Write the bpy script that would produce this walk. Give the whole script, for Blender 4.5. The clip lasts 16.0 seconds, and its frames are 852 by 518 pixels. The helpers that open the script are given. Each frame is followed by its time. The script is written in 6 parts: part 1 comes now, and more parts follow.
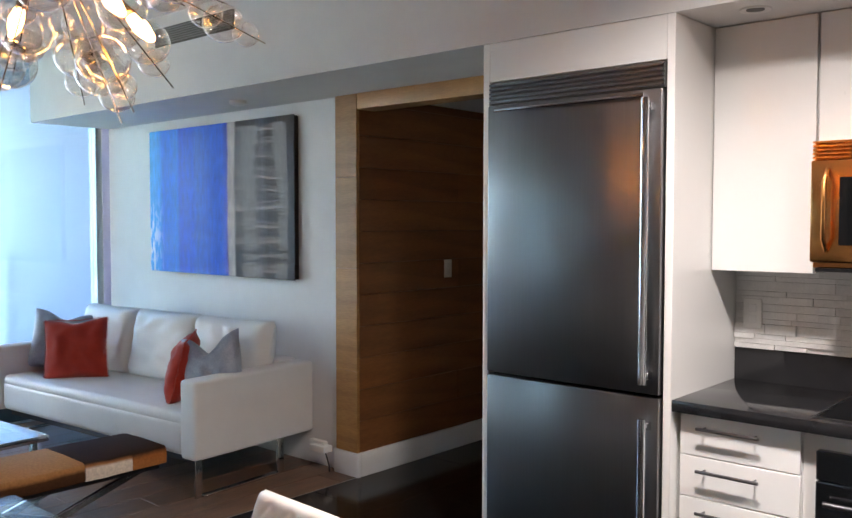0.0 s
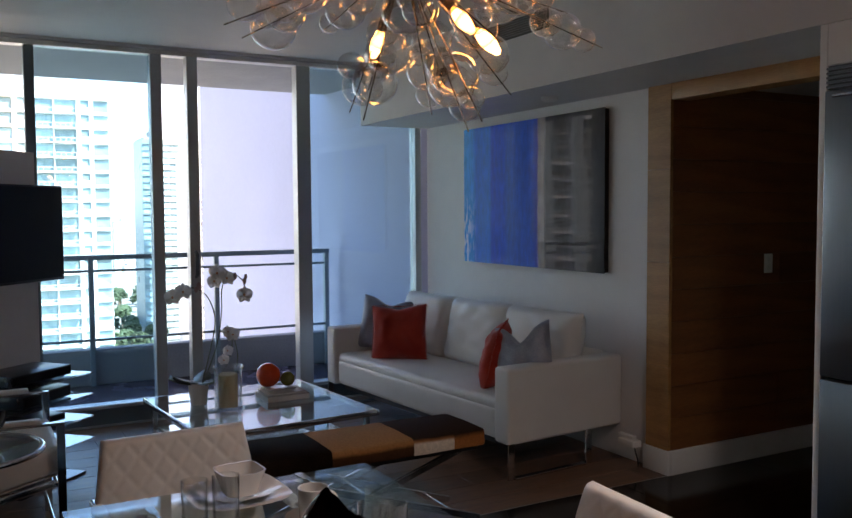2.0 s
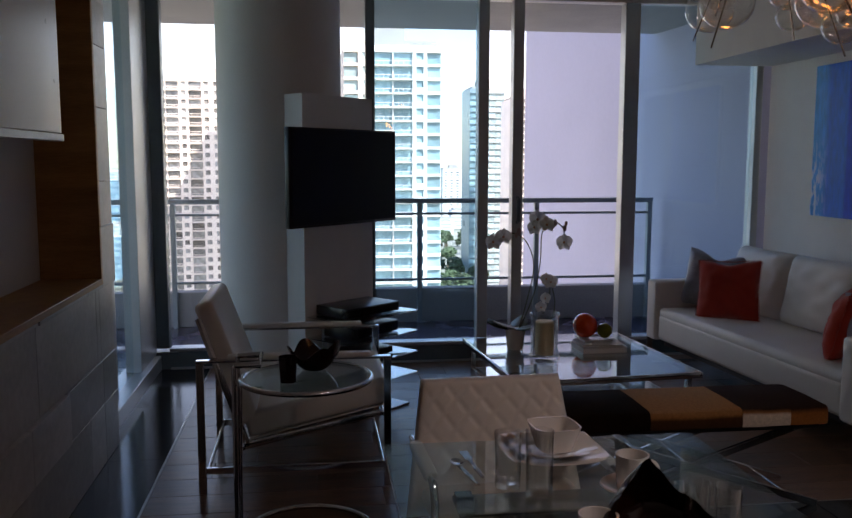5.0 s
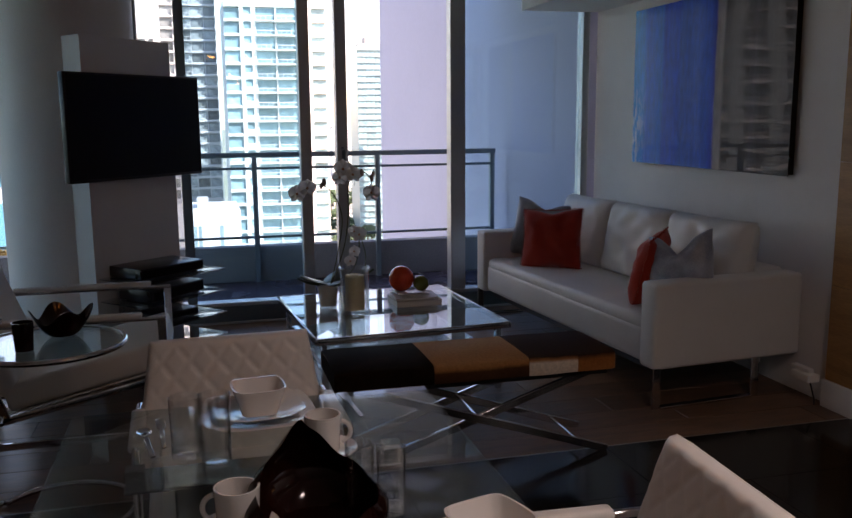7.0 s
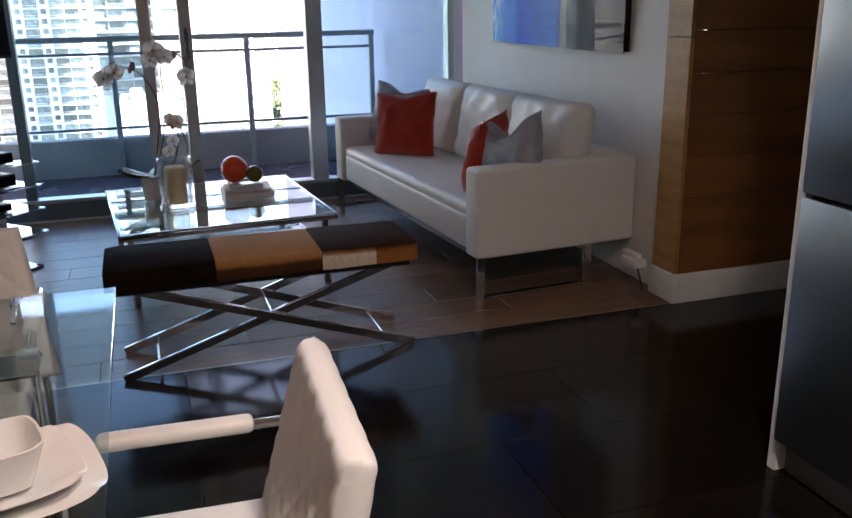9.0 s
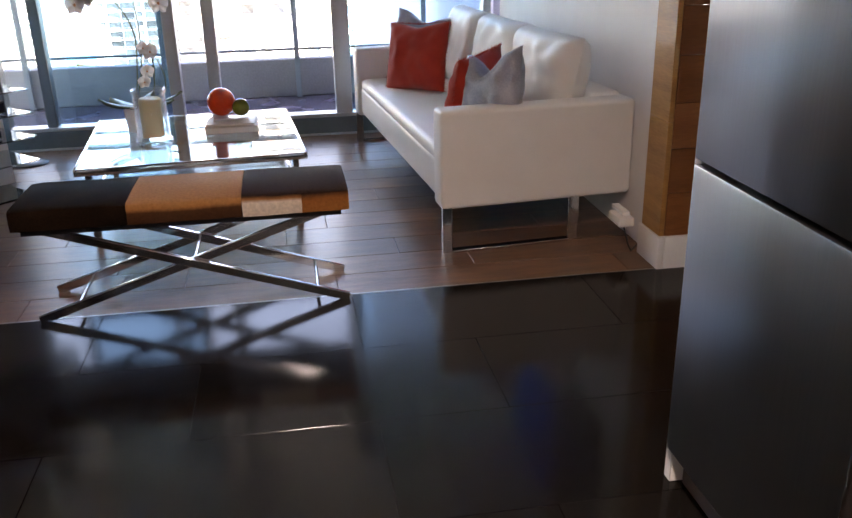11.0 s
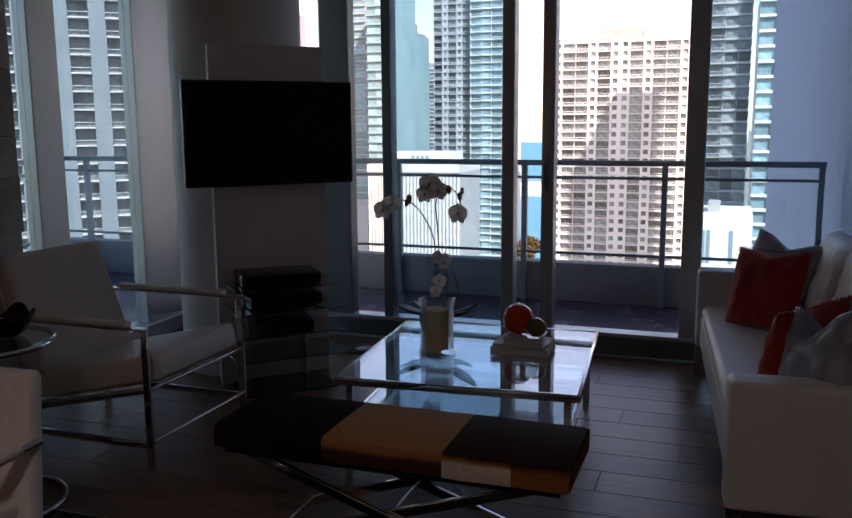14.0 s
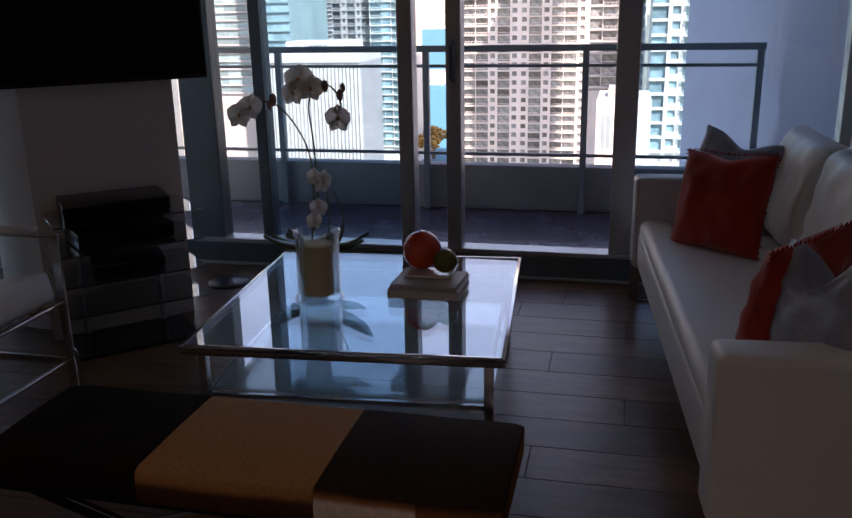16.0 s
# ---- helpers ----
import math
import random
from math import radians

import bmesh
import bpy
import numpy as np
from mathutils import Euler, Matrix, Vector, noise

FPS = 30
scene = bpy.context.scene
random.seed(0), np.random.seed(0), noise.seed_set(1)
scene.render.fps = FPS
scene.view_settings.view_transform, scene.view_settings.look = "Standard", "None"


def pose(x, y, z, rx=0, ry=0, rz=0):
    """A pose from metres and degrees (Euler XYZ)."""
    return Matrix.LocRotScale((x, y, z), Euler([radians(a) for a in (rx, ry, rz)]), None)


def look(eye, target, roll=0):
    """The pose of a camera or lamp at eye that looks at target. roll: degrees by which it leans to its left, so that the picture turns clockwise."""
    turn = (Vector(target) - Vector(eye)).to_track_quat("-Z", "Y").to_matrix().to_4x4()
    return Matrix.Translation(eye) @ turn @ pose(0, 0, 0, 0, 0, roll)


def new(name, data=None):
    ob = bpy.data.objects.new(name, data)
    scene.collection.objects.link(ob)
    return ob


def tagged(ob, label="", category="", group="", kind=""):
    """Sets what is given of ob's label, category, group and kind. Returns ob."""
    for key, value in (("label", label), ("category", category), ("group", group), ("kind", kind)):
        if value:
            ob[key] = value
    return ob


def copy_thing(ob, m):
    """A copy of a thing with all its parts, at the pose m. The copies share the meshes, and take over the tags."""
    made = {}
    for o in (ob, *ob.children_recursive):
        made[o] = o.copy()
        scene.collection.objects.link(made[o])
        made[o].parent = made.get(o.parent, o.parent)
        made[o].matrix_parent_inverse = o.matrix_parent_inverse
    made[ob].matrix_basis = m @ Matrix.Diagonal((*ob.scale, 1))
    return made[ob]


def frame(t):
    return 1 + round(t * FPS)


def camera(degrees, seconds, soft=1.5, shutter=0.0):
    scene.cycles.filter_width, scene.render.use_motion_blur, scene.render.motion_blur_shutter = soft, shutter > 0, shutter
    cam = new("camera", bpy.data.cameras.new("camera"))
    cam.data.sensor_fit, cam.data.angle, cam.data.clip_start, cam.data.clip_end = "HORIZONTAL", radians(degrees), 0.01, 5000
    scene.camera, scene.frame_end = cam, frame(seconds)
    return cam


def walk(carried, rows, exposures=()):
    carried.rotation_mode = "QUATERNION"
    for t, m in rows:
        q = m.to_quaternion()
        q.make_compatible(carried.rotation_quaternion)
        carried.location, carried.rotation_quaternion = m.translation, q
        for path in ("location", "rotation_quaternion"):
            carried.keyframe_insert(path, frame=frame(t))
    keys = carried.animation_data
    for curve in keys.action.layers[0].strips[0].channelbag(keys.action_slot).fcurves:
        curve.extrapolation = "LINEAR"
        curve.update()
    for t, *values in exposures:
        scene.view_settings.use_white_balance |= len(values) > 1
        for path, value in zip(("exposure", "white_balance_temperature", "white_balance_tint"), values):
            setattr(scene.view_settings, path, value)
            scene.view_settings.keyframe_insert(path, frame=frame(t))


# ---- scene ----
cam = camera(53.2, 16.0)
PATH = [
    (0, (3.969, 11.271, 1.496), (2.645, 12.767, 1.407), 0.05),
    (0.5, (3.968, 11.219, 1.493), (2.475, 12.549, 1.440), -0.16),
    (1, (3.974, 11.205, 1.505), (2.366, 12.392, 1.441), -0.15),
    (1.5, (3.976, 11.180, 1.523), (2.300, 12.268, 1.432), -0.27),
    (2, (3.959, 11.164, 1.521), (2.209, 12.126, 1.409), -0.38),
    (2.5, (3.943, 11.149, 1.518), (2.128, 11.980, 1.397), -0.29),
    (3, (3.937, 11.141, 1.516), (2.094, 11.905, 1.378), 0.10),
    (3.5, (3.913, 11.139, 1.511), (2.042, 11.823, 1.331), 0.35),
    (4, (3.841, 11.137, 1.511), (1.903, 11.599, 1.331), 0.22),
    (4.2, (3.824, 11.126, 1.520), (1.863, 11.484, 1.356), 0.68),
    (6.3, (3.770, 11.483, 1.457), (1.801, 11.704, 1.186), -0.62),
    (6.5, (3.749, 11.532, 1.450), (1.792, 11.840, 1.181), -0.63),
    (7, (3.684, 11.715, 1.442), (1.777, 12.219, 1.115), -0.46),
    (7.5, (3.680, 11.847, 1.433), (1.801, 12.421, 1.060), -2.93),
    (8, (3.728, 12.046, 1.419), (1.838, 12.591, 1.054), -0.43),
    (8.5, (3.734, 12.210, 1.405), (1.885, 12.826, 0.956), -1.27),
    (9, (3.668, 12.387, 1.389), (1.849, 12.984, 0.809), -0.90),
    (9.2, (3.652, 12.441, 1.388), (1.831, 13.010, 0.787), -1.07),
    (11.3, (3.513, 13.297, 1.356), (1.67, 13.49, 0.604), -1.0),
    (11.5, (3.488, 13.356, 1.348), (1.62, 13.423, 0.636), -1.1),
    (12, (3.443, 13.534, 1.401), (1.54, 13.412, 0.797), -0.5),
    (12.5, (3.336, 13.612, 1.432), (1.412, 13.368, 0.94), -2.0),
    (13, (3.172, 13.661, 1.433), (1.228, 13.394, 1.044), -0.6),
    (13.5, (3.038, 13.726, 1.45), (1.157, 13.144, 1.099), -0.5),
    (14, (2.84, 13.795, 1.457), (0.982, 13.132, 1.141), -0.4),
    (14.5, (2.579, 13.760, 1.437), (0.727, 13.066, 1.125), -1.5),
    (15, (2.395, 13.719, 1.420), (0.546, 13.071, 1.019), -2.6),
    (15.5, (2.150, 13.667, 1.412), (0.293, 13.048, 1.002), 0.0),
    (16, (1.940, 13.595, 1.405), (0.073, 13.154, 0.839), -1.1),
]
EXPOSURE = [(0.0, 4.1, 7150, 17), (0.7, 3.6, 7250, 19), (1.5, 2.8, 7550, 22), (2.5, 2.15, 7750, 26), (4.0, 1.75, 7950, 30), (6.5, 1.65, 8050, 32), (7.5, 2.05, 8050, 30), (8.0, 2.2, 8050, 30), (8.6, 2.8, 7950, 26), (9.2, 3.2, 8050, 26), (11.5, 4.15, 8750, 30), (12.1, 3.05, 8250, 31), (12.8, 1.85, 7950, 33), (14.0, 1.15, 8050, 34), (15.0, 0.95, 8150, 35), (16.0, 1.35, 8200, 37)]
walk(cam, [(t, look(eye, target, roll)) for t, eye, target, roll in PATH], EXPOSURE)

# ---- world, sun, lamps ----
world = bpy.data.worlds.new("sky")
scene.world = world
world.use_nodes = True
wn = world.node_tree.nodes
sky = wn.new("ShaderNodeTexSky")
sky.sky_type, sky.sun_disc = "NISHITA", False
sky.sun_elevation, sky.sun_rotation = radians(48), radians(55)
sky.air_density, sky.dust_density, sky.ozone_density = 1.0, 0.5, 1.0
wn["Background"].inputs[1].default_value = 0.15
world.node_tree.links.new(sky.outputs[0], wn["Background"].inputs[0])

sun = new("sun", bpy.data.lights.new("sun", "SUN"))
sun.data.energy, sun.data.angle, sun.data.color = 4.5, radians(0.5), (1.0, 0.95, 0.87)
sun.matrix_world = look((30 * math.sin(radians(55)), 30 * math.cos(radians(55)), 33), (0, 0, 0))


CEIL_Z = 2.73


# A bare spot lamp aimed down, with no fixture around it.
def downlight(name, x, y, z, watts):
    ob = new(name, bpy.data.lights.new(name, "SPOT"))
    ob.data.energy, ob.data.spot_size, ob.data.spot_blend, ob.data.shadow_soft_size = watts, radians(150), 1.0, 0.12
    ob.data.color = (0.97, 0.97, 0.98)
    ob.location = (x, y, z - 0.02)
    return ob


# Two unseen fill lamps added to brighten the kitchen fronts.
for x, y in ((3.1, 13.2), (4.4, 13.2)):
    downlight("kitchen_spot", x, y, CEIL_Z, 23)

# ---- materials ----


def mat(name, color, rough=0.5, metal=0.0, color2=None, scale=6.0, fine=60.0, bump=0.0, stretch=(1, 1, 1), spec=0.5, coat=0.0, rvar=0.08, sheen=0.0, lo=0.35, hi=0.65):
    """A procedural surface: two scales of noise drive colour, roughness and bump."""
    m = bpy.data.materials.new(name)
    m.use_nodes = True
    nt = m.node_tree
    n, l = nt.nodes, nt.links
    b = n["Principled BSDF"]
    b.inputs["Metallic"].default_value = metal
    b.inputs["Specular IOR Level"].default_value = spec
    b.inputs["Coat Weight"].default_value = coat
    b.inputs["Sheen Weight"].default_value = sheen
    co = n.new("ShaderNodeTexCoord")
    mp = n.new("ShaderNodeMapping")
    mp.inputs["Scale"].default_value = stretch
    l.new(co.outputs["Object"], mp.inputs[0])
    n1, n2 = n.new("ShaderNodeTexNoise"), n.new("ShaderNodeTexNoise")
    n1.inputs["Scale"].default_value, n1.inputs["Detail"].default_value = scale, 4
    n2.inputs["Scale"].default_value, n2.inputs["Detail"].default_value = fine, 3
    for q in (n1, n2):
        l.new(mp.outputs[0], q.inputs["Vector"])
    add = n.new("ShaderNodeMath")
    add.operation = "MULTIPLY_ADD"
    add.inputs[1].default_value = 0.35
    l.new(n2.outputs[0], add.inputs[0])
    sc = n.new("ShaderNodeMath")
    sc.operation = "MULTIPLY"
    sc.inputs[1].default_value = 0.65
    l.new(n1.outputs[0], sc.inputs[0])
    l.new(sc.outputs[0], add.inputs[2])
    ramp = n.new("ShaderNodeValToRGB")
    c2 = color2 or tuple(c * 0.86 for c in color)
    ramp.color_ramp.elements[0].position, ramp.color_ramp.elements[1].position = lo, hi
    ramp.color_ramp.elements[0].color, ramp.color_ramp.elements[1].color = (*c2, 1), (*color, 1)
    l.new(add.outputs[0], ramp.inputs[0])
    l.new(ramp.outputs[0], b.inputs["Base Color"])
    r = n.new("ShaderNodeMapRange")
    r.inputs["To Min"].default_value, r.inputs["To Max"].default_value = max(0.02, rough - rvar), min(1, rough + rvar)
    l.new(n1.outputs[0], r.inputs[0])
    l.new(r.outputs[0], b.inputs["Roughness"])
    if bump:
        bp = n.new("ShaderNodeBump")
        bp.inputs["Strength"].default_value, bp.inputs["Distance"].default_value = min(1, bump), 0.003
        l.new(add.outputs[0], bp.inputs["Height"])
        l.new(bp.outputs[0], b.inputs["Normal"])
    return m


def glass_mat(name, tint, power=4.0, base=0.04, rough=0.0):
    """One face of a thin pane: tinted, see-through, with a reflection that grows towards grazing angles."""
    m = bpy.data.materials.new(name)
    m.use_nodes = True
    n, l = m.node_tree.nodes, m.node_tree.links
    n.remove(n["Principled BSDF"])
    t, g, f, mx = n.new("ShaderNodeBsdfTransparent"), n.new("ShaderNodeBsdfGlossy"), n.new("ShaderNodeLayerWeight"), n.new("ShaderNodeMixShader")
    t.inputs[0].default_value, g.inputs[0].default_value = (*tint, 1), (1, 1, 1, 1)
    g.inputs["Roughness"].default_value, f.inputs[0].default_value = rough, 0.5
    p, q = n.new("ShaderNodeMath"), n.new("ShaderNodeMath")
    p.operation, q.operation = "POWER", "MULTIPLY_ADD"
    p.inputs[1].default_value, q.inputs[1].default_value, q.inputs[2].default_value = power, 0.92 - base, base
    l.new(f.outputs["Facing"], p.inputs[0])
    l.new(p.outputs[0], q.inputs[0])
    l.new(q.outputs[0], mx.inputs[0])
    l.new(t.outputs[0], mx.inputs[1])
    l.new(g.outputs[0], mx.inputs[2])
    l.new(mx.outputs[0], n["Material Output"].inputs[0])
    return m


def emit_mat(name, color, strength):
    m = bpy.data.materials.new(name)
    m.use_nodes = True
    b = m.node_tree.nodes["Principled BSDF"]
    b.inputs["Base Color"].default_value = (*color, 1)
    b.inputs["Emission Color"].default_value, b.inputs["Emission Strength"].default_value = (*color, 1), strength
    return m


def vary(m, amount=0.35):
    """Each piece of its own a little lighter or darker, by its random number."""
    n, l = m.node_tree.nodes, m.node_tree.links
    b = n["Principled BSDF"]
    src = b.inputs["Base Color"].links[0].from_socket
    o, hs, r = n.new("ShaderNodeObjectInfo"), n.new("ShaderNodeHueSaturation"), n.new("ShaderNodeMapRange")
    r.inputs["To Min"].default_value, r.inputs["To Max"].default_value = 1 - amount, 1 + amount
    l.new(o.outputs["Random"], r.inputs[0])
    l.new(r.outputs[0], hs.inputs["Value"])
    l.new(src, hs.inputs["Color"])
    l.new(hs.outputs[0], b.inputs["Base Color"])
    return m


M_WALL = mat("wall_paint", (0.74, 0.73, 0.72), 0.6, color2=(0.70, 0.69, 0.68), bump=0.08, fine=180)
M_CEIL = mat("ceiling_paint", (0.72, 0.71, 0.69), 0.7, color2=(0.68, 0.67, 0.66), bump=0.08, fine=150)
M_COLUMN = mat("column_paint", (0.80, 0.79, 0.77), 0.65, color2=(0.73, 0.72, 0.70), scale=1.5, bump=0.15, fine=120)
M_DARKTILE = vary(mat("dark_tile", (0.009, 0.0075, 0.0065), 0.13, color2=(0.004, 0.0035, 0.003), scale=2.5, fine=40, bump=0.12, rvar=0.05, spec=0.22), 0.15)
M_PLANK = vary(mat("floor_plank", (0.21, 0.112, 0.065), 0.33, color2=(0.090, 0.047, 0.028), scale=3.5, fine=55, stretch=(6, 1, 1), bump=0.3, rvar=0.08, spec=0.42), 0.25)
M_GROUT = mat("grout", (0.03, 0.025, 0.022), 0.7)
M_STRIP = mat("metal_strip", (0.45, 0.43, 0.40), 0.3, 0.9)
M_WOOD = vary(mat("oak_cladding", (0.50, 0.26, 0.085), 0.45, color2=(0.30, 0.135, 0.04), scale=1.6, fine=22, stretch=(1, 1, 9), bump=0.2), 0.12)
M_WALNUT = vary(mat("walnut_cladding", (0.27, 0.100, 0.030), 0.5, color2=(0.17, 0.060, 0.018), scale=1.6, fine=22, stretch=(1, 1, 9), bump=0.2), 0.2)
M_TRIM = mat("white_trim", (0.80, 0.79, 0.76), 0.35, color2=(0.75, 0.74, 0.71))
M_ALU = mat("aluminium", (0.50, 0.53, 0.55), 0.38, 0.75, scale=3, fine=90)
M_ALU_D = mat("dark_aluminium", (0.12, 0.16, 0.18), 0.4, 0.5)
M_RAIL = mat("rail_paint", (0.28, 0.36, 0.40), 0.45, 0.2)
M_CONC = mat("balcony_concrete", (0.38, 0.39, 0.40), 0.75, color2=(0.28, 0.29, 0.30), scale=2, bump=0.3)
M_BALC = mat("balcony_paving", (0.095, 0.085, 0.135), 0.26, color2=(0.06, 0.055, 0.09), scale=4, bump=0.2)
M_FIN = mat("lilac_render", (0.50, 0.51, 0.68), 0.8, color2=(0.46, 0.475, 0.64), scale=0.8, fine=20, bump=0.1)
M_STONE = vary(mat("stone_panel", (0.46, 0.44, 0.42), 0.38, color2=(0.30, 0.285, 0.27), scale=2.2, fine=30, bump=0.4), 0.25)
M_CHROME = mat("chrome", (0.75, 0.75, 0.76), 0.10, 1.0, rvar=0.04)
M_STEEL = mat("brushed_steel", (0.25, 0.25, 0.26), 0.30, 1.0, color2=(0.22, 0.22, 0.23), scale=2, fine=150, stretch=(1, 1, 0.02), rvar=0.05)
wave, dent = M_STEEL.node_tree.nodes.new("ShaderNodeTexNoise"), M_STEEL.node_tree.nodes.new("ShaderNodeBump")
spread = M_STEEL.node_tree.nodes.new("ShaderNodeMapping")
spread.inputs["Scale"].default_value = (4.0, 1.0, 0.8)
wave.inputs["Scale"].default_value, wave.inputs["Detail"].default_value = 1.0, 0.5
dent.inputs["Strength"].default_value, dent.inputs["Distance"].default_value = 0.35, 0.05
coords = M_STEEL.node_tree.nodes.new("ShaderNodeTexCoord")
M_STEEL.node_tree.links.new(coords.outputs["Object"], spread.inputs[0])
M_STEEL.node_tree.links.new(spread.outputs[0], wave.inputs["Vector"])
M_STEEL.node_tree.links.new(wave.outputs[0], dent.inputs["Height"])
M_STEEL.node_tree.links.new(dent.outputs[0], M_STEEL.node_tree.nodes["Principled BSDF"].inputs["Normal"])
M_LEATHER = mat("white_leather", (0.78, 0.765, 0.735), 0.42, color2=(0.72, 0.705, 0.675), scale=4, fine=220, bump=0.35)
M_RED = mat("red_fabric", (0.50, 0.035, 0.012), 0.9, color2=(0.36, 0.02, 0.008), fine=160, bump=0.9, sheen=0.3)
M_SATIN = mat("grey_satin", (0.36, 0.38, 0.44), 0.33, color2=(0.22, 0.235, 0.29), scale=9, fine=120, bump=0.5, spec=0.6)
M_BLACK = mat("black_plastic", (0.008, 0.008, 0.009), 0.3)
M_SCREEN = mat("dark_screen", (0.004, 0.004, 0.005), 0.35, spec=0.2)
M_GRANITE = mat("black_granite", (0.008, 0.008, 0.009), 0.08, color2=(0.02, 0.02, 0.022), fine=250, lo=0.5, hi=0.7)
M_CABINET = mat("white_gloss", (0.83, 0.82, 0.80), 0.28, color2=(0.825, 0.815, 0.795), coat=0.1, rvar=0.015)
M_PANE = glass_mat("teal_pane", (0.67, 0.835, 0.91))
M_PANE2 = glass_mat("clear_pane", (0.95, 0.97, 0.97))
M_CLEAR = glass_mat("clear_glass", (0.975, 0.98, 0.98), 1.8, 0.06)
M_TABLEGLASS = glass_mat("table_glass", (0.80, 0.90, 0.91), 3.0, 0.09)
M_DININGGLASS = glass_mat("dining_glass", (0.84, 0.89, 0.89), 4.8, 0.03)
# Stainless steel with the orange of reflected wood put into its base colour.
M_STEEL_WOODTINT = mat("steel_reflected_wood", (0.80, 0.36, 0.12), 0.22, 1.0)

# ---- mesh helpers ----


def box(bm, x0, x1, y0, y1, z0, z1, bevel=0.0, seg=2):
    r = bmesh.ops.create_cube(bm, size=1.0, matrix=Matrix.Translation(((x0 + x1) / 2, (y0 + y1) / 2, (z0 + z1) / 2)) @ Matrix.Diagonal((abs(x1 - x0), abs(y1 - y0), abs(z1 - z0), 1)))
    if bevel:
        es = list({e for v in r["verts"] for e in v.link_edges})
        bmesh.ops.bevel(bm, geom=es, offset=bevel, segments=seg, affect="EDGES", profile=0.5)
    return bm


def tube(bm, pts, r, n=12, closed=False):
    """A round bar along the points, with mitred corners."""
    pts = [Vector(p) for p in pts]
    rings, up = [], None
    for i, p in enumerate(pts):
        a = pts[i - 1] if (i or closed) else None
        b = pts[(i + 1) % len(pts)] if (i < len(pts) - 1 or closed) else None
        d = ((p - a).normalized() if a is not None else Vector()) + ((b - p).normalized() if b is not None else Vector())
        d.normalize()
        if up is None:
            up = d.orthogonal().normalized()
        up = (up - d * up.dot(d)).normalized()
        side = d.cross(up)
        k = 1.0
        if a is not None and b is not None:
            k = 1 / max(0.5, math.cos((p - a).angle(b - p) / 2))
        rings.append([bm.verts.new(p + (up * math.cos(2 * math.pi * j / n) + side * math.sin(2 * math.pi * j / n)) * r * k) for j in range(n)])
    m = len(rings)
    for i in range(m if closed else m - 1):
        r0, r1 = rings[i], rings[(i + 1) % m]
        for j in range(n):
            bm.faces.new((r0[j], r0[(j + 1) % n], r1[(j + 1) % n], r1[j]))
    if not closed:
        bm.faces.new(rings[0][::-1])
        bm.faces.new(rings[-1])
    return bm


def arc(cx, cy, cz, r, a0, a1, n=16, axis="z"):
    out = []
    for i in range(n + 1):
        a = radians(a0 + (a1 - a0) * i / n)
        c, s = r * math.cos(a), r * math.sin(a)
        out.append({"z": (cx + c, cy + s, cz), "y": (cx + c, cy, cz + s), "x": (cx, cy + c, cz + s)}[axis])
    return out


def lathe(bm, prof, n=32, at=(0, 0, 0)):
    """A turned body from (radius, height) pairs."""
    rings = []
    for r, z in prof:
        if r < 1e-5:
            rings.append([bm.verts.new((at[0], at[1], at[2] + z))])
        else:
            rings.append([bm.verts.new((at[0] + r * math.cos(2 * math.pi * j / n), at[1] + r * math.sin(2 * math.pi * j / n), at[2] + z)) for j in range(n)])
    for a, b in zip(rings, rings[1:]):
        for j in range(n):
            k = (j + 1) % n
            f = [a[0 if len(a) == 1 else j]]
            if len(a) > 1:
                f.append(a[k])
            if len(b) > 1:
                f.append(b[k])
            f.append(b[0 if len(b) == 1 else j])
            if len(f) > 2:
                bm.faces.new(f)
    return bm


def part(name, bm, material, parent=None, label="", smooth=40):
    me = bpy.data.meshes.new(name)
    bmesh.ops.recalc_face_normals(bm, faces=bm.faces[:])
    if smooth:
        for f in bm.faces:
            f.smooth = True
        for e in bm.edges:
            if len(e.link_faces) == 2 and e.calc_face_angle(0) > radians(smooth):
                e.smooth = False
    bm.to_mesh(me)
    bm.free()
    me.materials.append(material)
    ob = new(name, me)
    ob.parent = parent
    if label:
        ob["label"] = label
    return ob


def root(name, x, y, z, rz, label, category, group=""):
    ob = new(name)
    ob.empty_display_size = 0.1
    ob.matrix_basis = pose(x, y, z, 0, 0, rz)
    return tagged(ob, label, category, group)


def solid(name, x0, x1, y0, y1, z0, z1, material, label, bevel=0.0, category="structure", kind="structure"):
    return tagged(part(name, box(bmesh.new(), x0, x1, y0, y1, z0, z1, bevel), material), label, category, "", kind)


def prism(bm, pts, z0, z1):
    lo = [bm.verts.new((x, y, z0)) for x, y in pts]
    hi = [bm.verts.new((x, y, z1)) for x, y in pts]
    bm.faces.new(lo[::-1])
    bm.faces.new(hi)
    for i in range(len(pts)):
        j = (i + 1) % len(pts)
        bm.faces.new((lo[i], lo[j], hi[j], hi[i]))
    return bm


# ---- structure ----
CEIL, SOFF = 2.73, 2.228
GX = -2.53          # glass line of the balcony front
FY = 14.10          # face of the kitchen and of the soffit
WY = 14.72          # wall behind the sofa
SY = 10.17          # stone wall face
X1 = 6.4            # back of the kitchen

